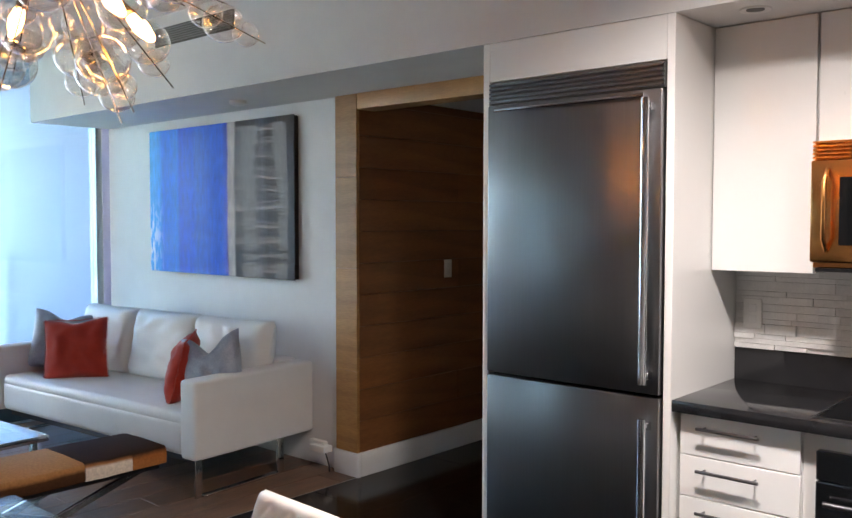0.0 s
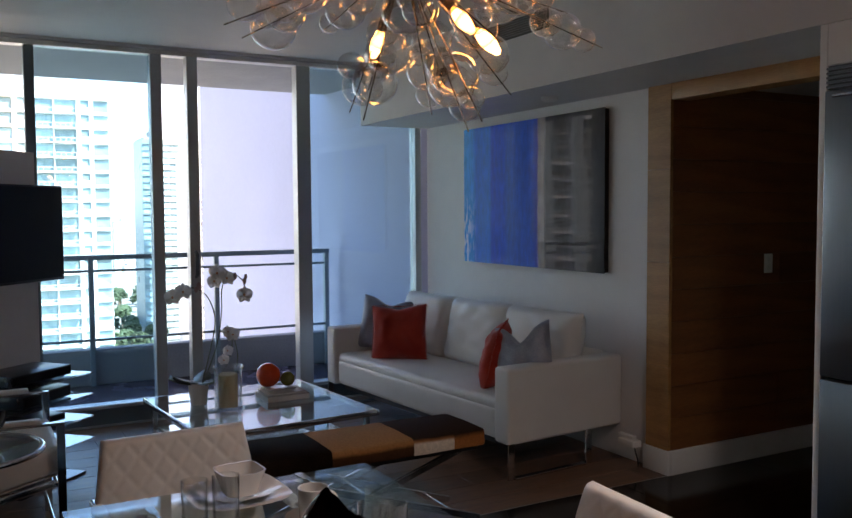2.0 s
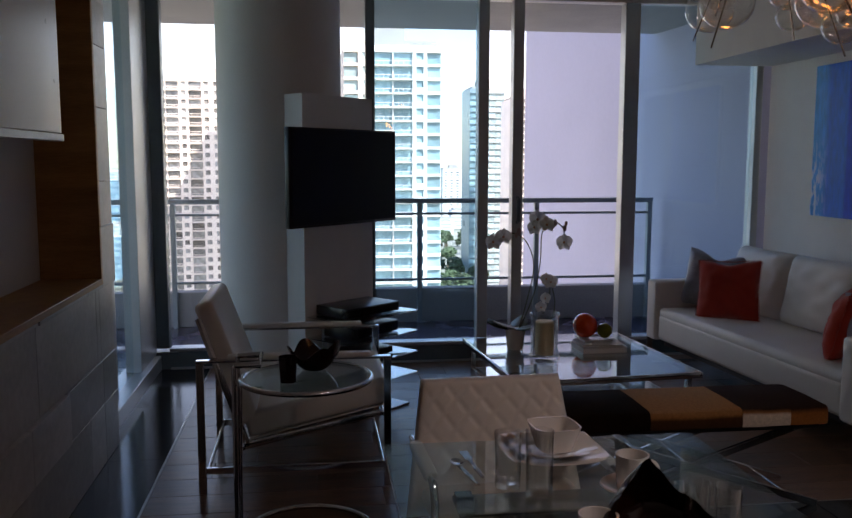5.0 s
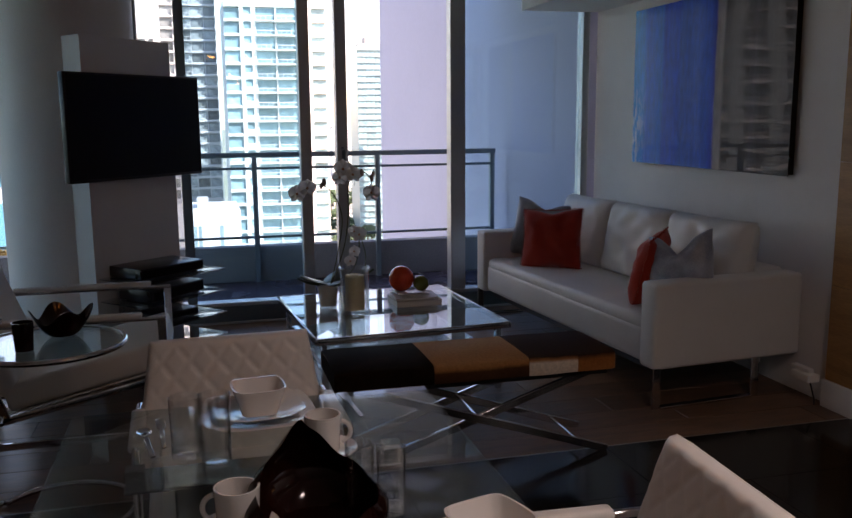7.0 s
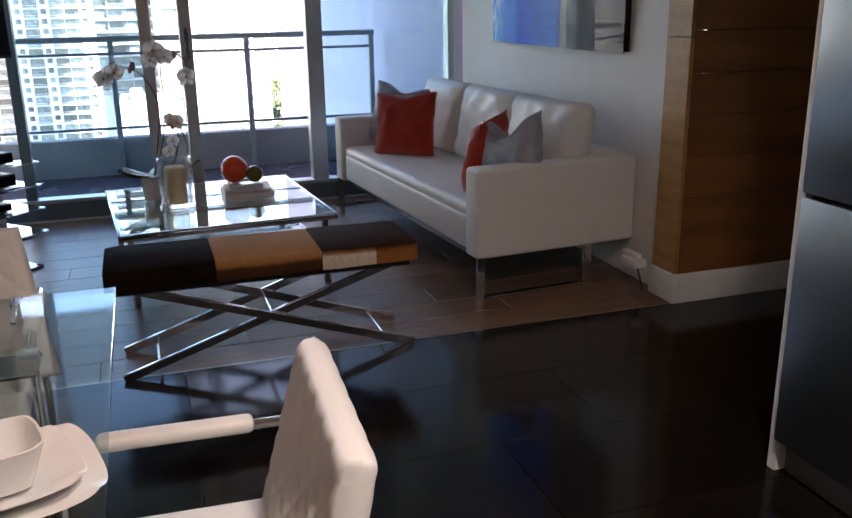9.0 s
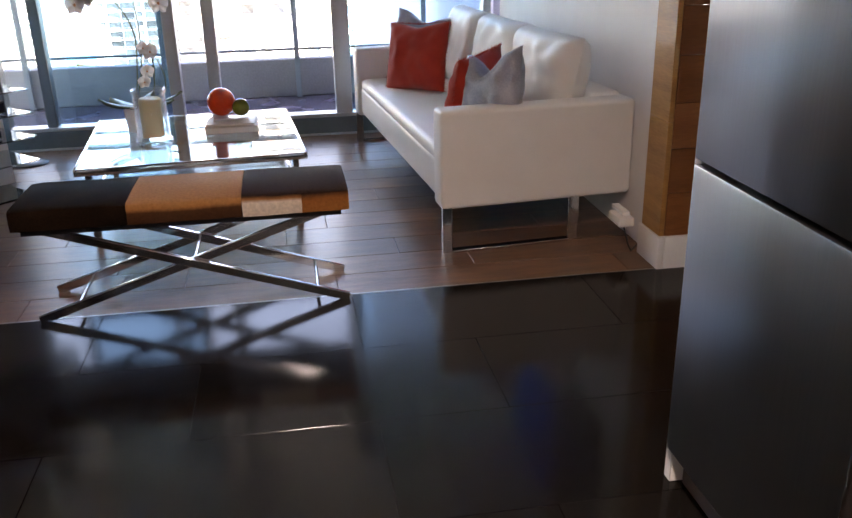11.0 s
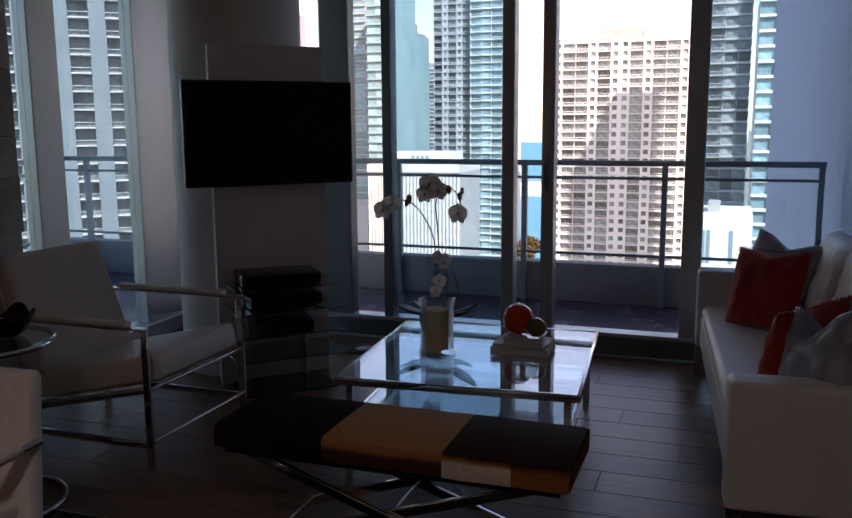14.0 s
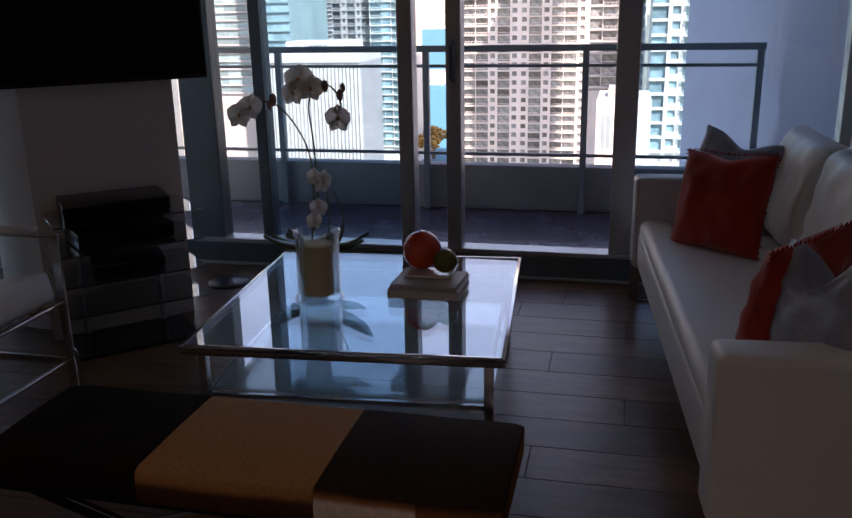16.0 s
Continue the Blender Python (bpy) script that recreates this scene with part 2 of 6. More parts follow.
solid("floor", GX - 0.1, X1, 9.9, 19.0, -0.30, -0.012, M_GROUT, "dark cement screed under the tiles", category="floor")
solid("ceiling", GX - 0.1, X1, 9.9, FY, CEIL, 3.10, M_CEIL, "smooth white painted ceiling", category="ceiling")
solid("soffit", GX + 0.05, X1, FY, 19.0, SOFF, 3.10, M_CEIL, "white painted dropped soffit over sofa and kitchen", category="ceiling")
solid("wall_north", GX + 0.05, 0.24, WY, WY + 0.15, 0, SOFF, M_WALL, "plain warm white painted wall behind the sofa", category="wall")
solid("wall_hall_end", 0.24, 1.77, 18.6, 18.75, 0, SOFF, M_WALL, "plain white wall at the end of the dark hallway", category="wall")
solid("wall_hall_side", 1.60, 1.779, 14.79, 18.6, 0, SOFF, M_WALL, "plain white wall along the dark hallway", category="wall")
solid("wall_kitchen_back", 1.785, X1, 14.70, 14.85, 0, SOFF, M_WALL, "white wall behind the kitchen counter", category="wall")
solid("wall_east", X1, X1 + 0.15, 9.7, 19.0, -0.3, 3.10, M_WALL, "plain white wall of the kitchen", category="wall")
solid("wall_south", 3.2, X1, 9.75, 10.0, -0.3, 3.10, M_WALL, "plain white wall beside the dining table", category="wall")
solid("header_west", GX - 0.1, GX + 0.1, 10.0, FY - 0.002, CEIL - 0.02, CEIL, M_WALL, "white head of the window wall", category="wall")

# building body above, below and beside: unseen masses added to keep the sun out
for nm, z0, z1 in (("building_body_upper", 3.101, 40.0), ("building_body_lower", -59.9, -0.301)):
    solid(nm, -2.9, 24.0, 7.5, 30.0, z0, z1, M_CONC, "unseen concrete tower body that blocks the sun", category="building")
solid("building_core", 6.56, 24.0, 7.5, 30.0, -0.30, 3.10, M_CONC, "unseen concrete tower storey beyond the flat that blocks the sun", category="building")
solid("building_side", GX - 0.1, 6.55, 19.05, 30.0, -0.30, 3.10, M_CONC, "unseen concrete tower storey beside the flat that blocks the sun", category="building")

# balcony
RX = -4.12
bm = bmesh.new()
prism(bm, [(GX - 0.1, 9.9), (-0.6, 9.9), (-0.6, 7.0), (RX - 0.17, 7.1), (RX - 0.17, 14.56), (GX - 0.1, 14.70)], -0.3, -0.03)
tagged(part("balcony_floor", bm, M_BALC, smooth=0), "smooth grey balcony paving", "balcony", "", "structure")
bm = bmesh.new()
prism(bm, [(GX - 0.1, 9.9), (-0.6, 9.9), (-0.6, 6.8), (RX - 0.27, 6.9), (RX - 0.27, 14.56), (GX - 0.1, 14.70)], 2.74, 3.1)
tagged(part("balcony_ceiling", bm, M_CONC, smooth=0), "grey underside of the balcony above", "ceiling", "", "structure")
solid("parapet", RX - 0.17, RX - 0.03, 7.30, 14.52, -0.03, 0.295, M_CONC, "low painted concrete balcony kerb", 0.01, "parapet")
bm = bmesh.new()
prism(bm, [(RX - 0.05, 7.28), (-0.6, 9.10), (-0.6, 8.96), (RX - 0.17, 7.14)], -0.03, 0.295)
tagged(part("parapet_side", bm, M_CONC, smooth=0), "low painted concrete balcony kerb", "parapet", "", "structure")
bm = bmesh.new()
prism(bm, [(GX - 0.101, 14.71), (-8.26, 14.23), (-8.26, 14.53), (GX - 0.101, 15.1)], -30, 34)
tagged(part("building_wing", bm, M_FIN, smooth=0), "tall smooth lilac grey wing wall of the tower", "wall", "", "structure")


def railing(name, pts, posts):
    """pts: the line; posts: places of uprights."""
    ob = root(name, 0, 0, 0, 0, "blue grey painted steel balcony railing with thin rails", "railing")
    for z, r in ((1.127, 0.028), (1.007, 0.014), (0.385, 0.014)):
        for a, b in zip(pts, pts[1:]):
            bm = bmesh.new()
            d = Vector((b[0] - a[0], b[1] - a[1], 0))
            box(bm, 0, d.length, -r * 0.9, r * 0.9, -r * 0.8, r * 0.8, 0.003, 1)
            bmesh.ops.transform(bm, matrix=Matrix.Translation((a[0], a[1], z)) @ Matrix.Rotation(math.atan2(d.y, d.x), 4, "Z"), verts=bm.verts[:])
            part("rail", bm, M_RAIL, ob)
    for x, y in posts:
        part("post", box(bmesh.new(), x - 0.025, x + 0.025, y - 0.022, y + 0.022, -0.03, 1.105, 0.003, 1), M_RAIL, ob)
    return ob


railing("balcony_railing", [(RX, 7.33), (RX, 14.47)], [(RX, 14.44 - 1.125 * i) for i in range(7)])
railing("side_railing", [(-0.6, 9.05), (RX + 0.03, 7.36)], [(-0.8, 8.96), (-2.1, 8.35), (-3.4, 7.72)])

# glazed wall, balcony side
WIN_TOP = CEIL - 0.02


def frame_member(name, x0, x1, y0, y1, z0, z1, label, material=None, parent=None):
    return part(name, box(bmesh.new(), x0, x1, y0, y1, z0, z1, 0.004, 1), material or M_ALU, parent, label)


win = tagged(new("window_1"), "floor to ceiling aluminium glazing onto the balcony with the sliding door open", "window", "", "structure")
for y0, y1, dx in ((10.02, 10.15, 0), (11.14, 11.35, -0.01), (11.59, 11.655, -0.01), (12.42, 12.50, 0.01), (12.68, 12.76, 0.02), (13.54, 13.655, 0.0), (14.60, 14.655, 0)):
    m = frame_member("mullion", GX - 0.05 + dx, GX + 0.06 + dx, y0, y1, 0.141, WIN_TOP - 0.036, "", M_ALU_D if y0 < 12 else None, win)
    if y0 == 12.68:
        bm = tube(bmesh.new(), [(GX + 0.08, 12.72, 1.04), (GX + 0.125, 12.72, 1.06), (GX + 0.125, 12.72, 1.21), (GX + 0.08, 12.72, 1.23)], 0.012, 10)
        part("handle", bm, M_ALU_D, win, "dark curved pull handle")
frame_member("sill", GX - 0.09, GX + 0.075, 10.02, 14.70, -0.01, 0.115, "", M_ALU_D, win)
frame_member("sill_track", GX - 0.06, GX + 0.065, 10.15, 14.60, 0.1155, 0.140, "bare aluminium door track", M_ALU, win)
frame_member("floor_profile", GX + 0.076, GX + 0.10, 10.16, 14.60, -0.01, 0.006, "slim aluminium floor profile", M_ALU, win)
frame_member("head", GX - 0.05, GX + 0.06, 10.02, 14.095, WIN_TOP - 0.035, WIN_TOP - 0.001, "", M_TRIM, win)
for y0, y1, dx, mt in ((10.15, 11.14, 0.0, M_PANE2), (11.35, 11.59, 0.0, M_PANE2), (11.655, 12.42, 0.02, M_PANE), (13.655, 14.60, 0.0, M_PANE)):
    p = part("pane", box(bmesh.new(), GX + dx, GX + dx + 0.008, y0, y1, 0.141, WIN_TOP - 0.036), mt, win, "tinted glass pane")
    p.visible_shadow = False

# glazed wall, side
win2 = tagged(new("window_2"), "tall aluminium framed side glazing with grey mullions", "window", "", "structure")
for x0, x1 in ((GX + 0.062, -1.92), (-1.24, -1.02), (-0.81, -0.785)):
    frame_member("mullion", x0, x1, 9.96, 10.06, 0.101, WIN_TOP, "", None, win2)
frame_member("sill", GX + 0.112, -0.785, 9.92, 10.10, -0.01, 0.10, "", None, win2)
for x0, x1 in ((-1.92, -1.24), (-1.02, -0.81)):
    p = part("pane", box(bmesh.new(), x0, x1, 10.0, 10.008, 0.101, WIN_TOP), M_PANE, win2, "tinted glass pane")
    p.visible_shadow = False

# column
bm = bmesh.new()
lathe(bm, [(0, 0), (0.382, 0), (0.382, CEIL), (0, CEIL)], 64, (-1.66, 11.0, 0))
tagged(part("column", bm, M_COLUMN), "thick round pale painted concrete column", "column", "", "structure")
bm = bmesh.new()
prism(bm, [(-1.145, 11.145), (-1.64, 11.575), (-1.84, 11.40), (-1.36, 10.98)], 0, 1.885)
tagged(part("column_casing", bm, M_WALL, smooth=0), "white boxed panel built against the column behind the television", "panel", "", "structure")

# wood portal and hallway
WX = 0.42
solid("wall_wood_backing", 0.26, WX - 0.02, WY + 0.151, 18.6, 0, SOFF, M_GROUT, "wall core behind the wood cladding", category="wall")
solid("baseboard_hall", WX - 0.02, WX + 0.015, WY - 0.02, 18.6, 0, 0.14, M_TRIM, "white painted baseboard", 0.003, "baseboard")
solid("baseboard_pier", 0.225, WX + 0.015, WY - 0.050, WY - 0.022, 0, 0.14, M_TRIM, "white painted baseboard", 0.003, "baseboard")
solid("portal_header", WX + 0.001, 1.77, WY - 0.04, WY + 0.1, 2.135, SOFF - 0.001, M_WOOD, "honey oak lintel board over the hallway opening", 0.003, "trim")
solid("portal_pier", 0.241, WX - 0.021, WY - 0.02, WY + 0.02, 0.141, SOFF - 0.001, M_WOOD, "honey oak cladding on the pier beside the opening", 0.003, "trim")

# ---- city ----
EX, EY = 3.3, 12.5
GROUND = -60.0


def at_bearing(deg, dist):
    return EX - dist, EY + dist * math.tan(radians(deg))


def facade_mat(name, color, color2, rough=0.7):
    return mat(name, color, rough, color2=color2, scale=0.15, fine=2.0)


M_TWHITE = facade_mat("tower_white", (0.78, 0.77, 0.75), (0.68, 0.67, 0.66))
M_TGREY = facade_mat("tower_grey", (0.50, 0.50, 0.52), (0.42, 0.43, 0.46))
M_TTEAL = facade_mat("tower_teal", (0.30, 0.48, 0.50), (0.22, 0.38, 0.42), 0.35)
M_TDARK = facade_mat("tower_dark", (0.24, 0.34, 0.38), (0.18, 0.26, 0.30), 0.3)
M_TROOF = facade_mat("tower_roof", (0.40, 0.39, 0.38), (0.32, 0.31, 0.31))
M_TGLASS = vary(mat("tower_glass", (0.26, 0.30, 0.32), 0.2, color2=(0.10, 0.12, 0.135), scale=0.6, fine=3), 0.6)
M_TBLUE = vary(mat("tower_blue_glass", (0.28, 0.45, 0.50), 0.2, color2=(0.16, 0.29, 0.34), scale=0.6, fine=3), 0.35)
M_LAND = mat("city_ground", (0.36, 0.35, 0.33), 0.9, color2=(0.16, 0.20, 0.12), scale=0.012, fine=0.15)
M_WATER = mat("bay_water", (0.06, 0.25, 0.36), 0.7, color2=(0.045, 0.20, 0.30), scale=0.02, fine=0.4, spec=0.1)
M_LEAFY = vary(mat("tree_crown", (0.075, 0.125, 0.06), 0.8, color2=(0.03, 0.055, 0.03), scale=0.8, fine=4, bump=0.5), 0.3)
M_ORANGE = mat("autumn_crown", (0.45, 0.22, 0.05), 0.8, color2=(0.22, 0.18, 0.05), scale=0.8, fine=4)
M_BARK = mat("bark", (0.15, 0.11, 0.08), 0.9)

solid("ground", -6000, 60, -3500, 3500, GROUND - 1, GROUND, M_LAND, "hazy flat city ground of lots and greenery", category="ground")
water = new("water")
tagged(water, "pale blue bay water out to the horizon", "water", "", "structure")
bm = bmesh.new()
prism(bm, [at_bearing(5, 1500), at_bearing(22, 1500), at_bearing(22, 5500), at_bearing(5, 5500)], GROUND + 0.05, GROUND + 0.3)
part("bay", bm, M_WATER, water)
bm = bmesh.new()
prism(bm, [at_bearing(-10, 330), at_bearing(-12.7, 330), at_bearing(-22, 3000), at_bearing(-8, 3000)], GROUND + 0.05, GROUND + 0.3)
part("river", bm, M_WATER, water)


def shared(name, sx, sy, sz, material):
    bm = box(bmesh.new(), -sx / 2, sx / 2, -sy / 2, sy / 2, -sz / 2, sz / 2)
    me = bpy.data.meshes.new(name)
    bm.to_mesh(me)
    bm.free()
    me.materials.append(material)
    return me


def tower(label, deg0, deg1, dist, top, cols, pitch=2.9, depth=22.0, wall=None, glass=None, angle=0.0, name="apartment_tower", low=None, slab_out=0.9):
    """A tower between two bearings. cols: a string, one letter a bay from the left: w window, b balcony, s wall, g glazed."""
    wall, glass = wall or M_TWHITE, glass or M_TGLASS
    x, ya = at_bearing(deg0, dist)
    _, yb = at_bearing(deg1, dist)
    w = yb - ya
    ob = root(name, x, (ya + yb) / 2, GROUND, angle, label, "building")
    h = top - GROUND
    n = int(h / pitch)
    z_low = (low if low is not None else -55.0) - GROUND
    unit = w / sum({"w": 1.0, "b": 1.35, "s": 0.6, "g": 1.0}[c] for c in cols)
    edges, y = [], -w / 2
    for c in cols:
        d = unit * {"w": 1.0, "b": 1.35, "s": 0.6, "g": 1.0}[c]
        edges.append((c, y, y + d))
        y += d
    bm = box(bmesh.new(), -depth, -0.9, -w / 2, w / 2, 0, h)
    floors = [k for k in range(n) if k * pitch >= z_low]
    box(bm, -0.9, 0, -w / 2, w / 2, 0, z_low)
    for c, a, b in edges:
        if c == "s":
            box(bm, -0.9, 0, a, b, z_low, h)
        if c == "w":
            m = (b - a) * 0.24
            box(bm, -0.9, 0, a, a + m, z_low, h)
            box(bm, -0.9, 0, b - m, b, z_low, h)
            for k in floors:
                box(bm, -0.9, -0.03, a + m, b - m, k * pitch, k * pitch + pitch * 0.48)
        if c == "b":
            box(bm, -0.9, 0.05, a - 0.12, a + 0.12, z_low, h)
        if c == "g":
            for k in floors:
                box(bm, -0.9, -0.1, a, b, k * pitch, k * pitch + 0.55)
    box(bm, -0.9, 0.1, -w / 2, w / 2, n * pitch, h)
    part("wall", bm, wall, ob, smooth=0)
    bm = box(bmesh.new(), -depth + 1, -1, -w / 2 + 1, w / 2 - 1, h, h + 1.0)
    box(bm, -depth * 0.7, -depth * 0.3, -w * 0.2, w * 0.15, h + 1.0, h + 4.5)
    part("roof", bm, M_TROOF, ob, smooth=0)
    for c, a, b in edges:
        if c == "s":
            continue
        m = (b - a) * 0.24 if c == "w" else 0.12
        pane = shared("window", 0.12, (b - a) - 2 * m, pitch * (0.52 if c == "w" else 0.8), glass)
        slab = None
        if c == "b":
            sb = bmesh.new()
            box(sb, -0.75, slab_out, -(b - a) * 0.46, (b - a) * 0.46, 0, 0.22)
            box(sb, slab_out - 0.08, slab_out, -(b - a) * 0.46, (b - a) * 0.46, 1.0, 1.12)
            for j in range(5):
                yy = (-0.46 + 0.23 * j) * (b - a)
                box(sb, slab_out - 0.07, slab_out - 0.02, yy - 0.05, yy + 0.05, 0.2, 1.0)
            slab = bpy.data.meshes.new("balcony")
            sb.to_mesh(slab)
            sb.free()
            slab.materials.append(wall)
        for k in floors:
            o = new("window", pane)
            o.parent = ob
            zc = k * pitch + (pitch * 0.74 if c == "w" else pitch * 0.55)
            o.location = (-0.55 if c == "w" else -0.8, (a + b) / 2, zc)
            if slab is not None:
                o = new("balcony", slab)
                o.parent = ob
                o.location = (0, (a + b) / 2, k * pitch)
    return ob


tower("white concrete apartment tower with stacked balconies and dark windows", -11.3, -2.4, 290, 27.5, "swbbwbwwbwbbw")
tower("tall pale grey tower with dense balcony grid", -18.8, -16.4, 330, 75, "bwbwb", wall=M_TGREY, low=-32, slab_out=0.5)
tower("tall teal glass tower with white floor slabs", -16.4, -13.9, 326, 78, "bgbs", wall=M_TWHITE, glass=M_TBLUE, low=-52)
tower("tall grey glass tower with stacked horizontal floor bands", -2.2, 1.3, 230, 62, "gbgg", wall=M_TGREY, low=-20)
# Sunlit edge of the grey tower above, added as a separate white slab.
tower("slim white slab standing in for the sunlit edge of the grey tower", 1.3, 1.2, 226, 60, "wb", low=-20)
tower("white and teal apartment tower with a recessed balcony bay", 1.7, 8.2, 182, 25.5, "gwbbwg", glass=M_TBLUE, low=-30)
tower("slim dark glass tower with a sloped crown", 10.3, 12.6, 400, 35, "gggg", wall=M_TDARK, glass=M_TBLUE, low=-58)
tower("white apartment tower with long horizontal balconies", 13.1, 15.2, 350, 27, "bbb", low=-58)
tower("tall teal glass office tower", -23.2, -21.5, 262, 70, "ggg", wall=M_TTEAL, glass=M_TBLUE, low=-20)
tower("teal glass office tower with narrow windows", -21.5, -20.4, 300, 34, "ggg", wall=M_TTEAL, glass=M_TBLUE, low=-20)
tower("pale blue glass office tower with floor bands", -26.4, -23.3, 300, 80, "gggg", wall=M_TGREY, glass=M_TBLUE, low=-30)
tower("distant slim white tower", -20.2, -18.9, 620, 42, "wb", low=-20)
tower("distant pale apartment slab", -33.9, -28.4, 420, 60, "bwbbw", wall=M_TGREY, low=-30)
tower("distant low white apartment block", 8.6, 10.2, 900, -8, "wwww", low=-50)

# low white block with slits and terrace palms
ob = root("low_block", *at_bearing(0.4, 120), GROUND, 0, "low white rendered block with narrow slit windows", "building")
bm = box(bmesh.new(), -14, 0, -3.6, 3.6, 0, 49)
part("wall", bm, M_TWHITE, ob, smooth=0)
box(bm := bmesh.new(), -10, -4, -2.2, -0.6, 49, 50.2)
part("roof", bm, M_TROOF, ob, smooth=0)
for y in (-2.6, -1.9, 1.0):
    part("window", box(bmesh.new(), 0.0, 0.12, y - 0.25, y + 0.25, 42.5, 47), M_TDARK, ob)

# hotel with white fins and a roof sign
x, ya = at_bearing(-23.1, 205)
_, yb = at_bearing(-17.1, 203)
ob = root("hotel_block", x, (ya + yb) / 2, GROUND, 0, "white hotel slab with close vertical fins and a roof block", "building")
hw = (yb - ya) / 2
part("wall", box(bmesh.new(), -18, 0, -hw, hw, 0, 49), M_TGREY, ob, smooth=0)
fin = shared("fin", 0.7, 0.35, 48, M_TWHITE)
for k in range(26):
    o = new("fin", fin)
    o.parent = ob
    o.location = (0.36, -hw + 0.4 + k * (2 * hw - 0.8) / 25, 24.6)
part("roof_cap", box(bmesh.new(), -18.2, 0.8, -hw, hw, 49, 51), M_TWHITE, ob, smooth=0)
part("roof_block", box(bmesh.new(), -12, -2, -hw + 5, hw - 3, 51, 54), M_TWHITE, ob, smooth=0)
for k in range(4):
    part("sign_bar", box(bmesh.new(), -1.98, -1.8, -1.2 + k * 1.3, -0.4 + k * 1.3, 51.9, 53.2), M_TDARK, ob, smooth=0)

# near tower seen through the side glazing
def side_tower():
    # Grey facade darkened in its colour to pass for a face out of the sun.
    M_SIDE_SHADED = facade_mat("tower_grey_shaded", (0.19, 0.23, 0.25), (0.14, 0.175, 0.20))
    ob = root("side_apartment_tower", EX - 112, EY - 100, GROUND, 41, "grey blue apartment tower with curtained balconies on every storey", "building")
    hw, h, p = 34.0, 130.0, 2.9
    part("wall", box(bmesh.new(), -20, -1.6, -hw, hw, 0, h), M_SIDE_SHADED, ob, smooth=0)
    pier = shared("pier", 1.6, 2.6, h, M_SIDE_SHADED)
    n = 12
    for k in range(n + 1):
        o = new("pier", pier)
        o.parent = ob
        o.location = (-0.8, -hw + k * 2 * hw / n, h / 2)
    bay = 2 * hw / n - 2.6
    sb = box(bmesh.new(), -1.5, 0.6, -bay / 2, bay / 2, 0, 0.25)
    box(sb, 0.5, 0.6, -bay / 2, bay / 2, 0.95, 1.05)
    slab = bpy.data.meshes.new("balcony")
    sb.to_mesh(slab)
    sb.free()
    slab.materials.append(M_TGREY)
    pane = shared("window", 0.1, bay * 0.46, 2.3, vary(mat("curtained_window", (0.22, 0.23, 0.22), 0.5, color2=(0.08, 0.095, 0.10), scale=0.9, fine=6, stretch=(1, 3, 0.3)), 0.4))
    for k in range(n):
        y = -hw + (k + 0.5) * 2 * hw / n
        for s in range(2, int(h / p)):
            o = new("balcony", slab)
            o.parent = ob
            o.location = (0, y, s * p)
            for d in (-1, 1):
                o = new("window", pane)
                o.parent = ob
                o.location = (-1.5, y + d * bay * 0.245, s * p + 1.4)
    return ob


side_tower()


def blob_tree(x, y, z, size, material, label, seed):
    rnd = random.Random(seed)
    ob = root("tree", x, y, z, 0, label, "tree")
    bm = bmesh.new()
    bmesh.ops.create_cone(bm, cap_ends=True, segments=7, radius1=size * 0.07, radius2=size * 0.03, depth=size * 0.6, matrix=Matrix.Translation((0, 0, size * 0.3)))
    part("trunk", bm, M_BARK, ob)
    bm = bmesh.new()
    for _ in range(150):
        a, e, r = rnd.uniform(0, 6.28), rnd.uniform(-0.5, 1.4), size * 0.42 * rnd.uniform(0.35, 1.0)
        p = Vector((math.cos(a) * math.cos(e) * r, math.sin(a) * math.cos(e) * r, size * 0.68 + math.sin(e) * r * 0.7))
        s = size * rnd.uniform(0.05, 0.12)
        bmesh.ops.create_icosphere(bm, subdivisions=1, radius=s, matrix=Matrix.Translation(p) @ Matrix.Rotation(rnd.uniform(0, 3), 4, "X") @ Matrix.Diagonal((1, rnd.uniform(0.5, 1), rnd.uniform(0.3, 0.7), 1)))
    part("crown", bm, material, ob, smooth=0)
    return ob


first = blob_tree(*at_bearing(9.4, 430), GROUND, 12, M_LEAFY, "broad dark green street tree", 1)
rnd = random.Random(5)
first["group"] = "street trees"
for _ in range(34):
    b, d = rnd.uniform(7.8, 11.2), rnd.uniform(330, 620)
    copy_thing(first, pose(*at_bearing(b, d), GROUND, 0, 0, rnd.uniform(0, 360)))
for b, d in ((7.7, 300), (-12.9, 330), (-12.4, 350)):
    blob_tree(*at_bearing(b, d), GROUND, 14, M_ORANGE, "sunlit orange and green tree among the buildings", int(d))
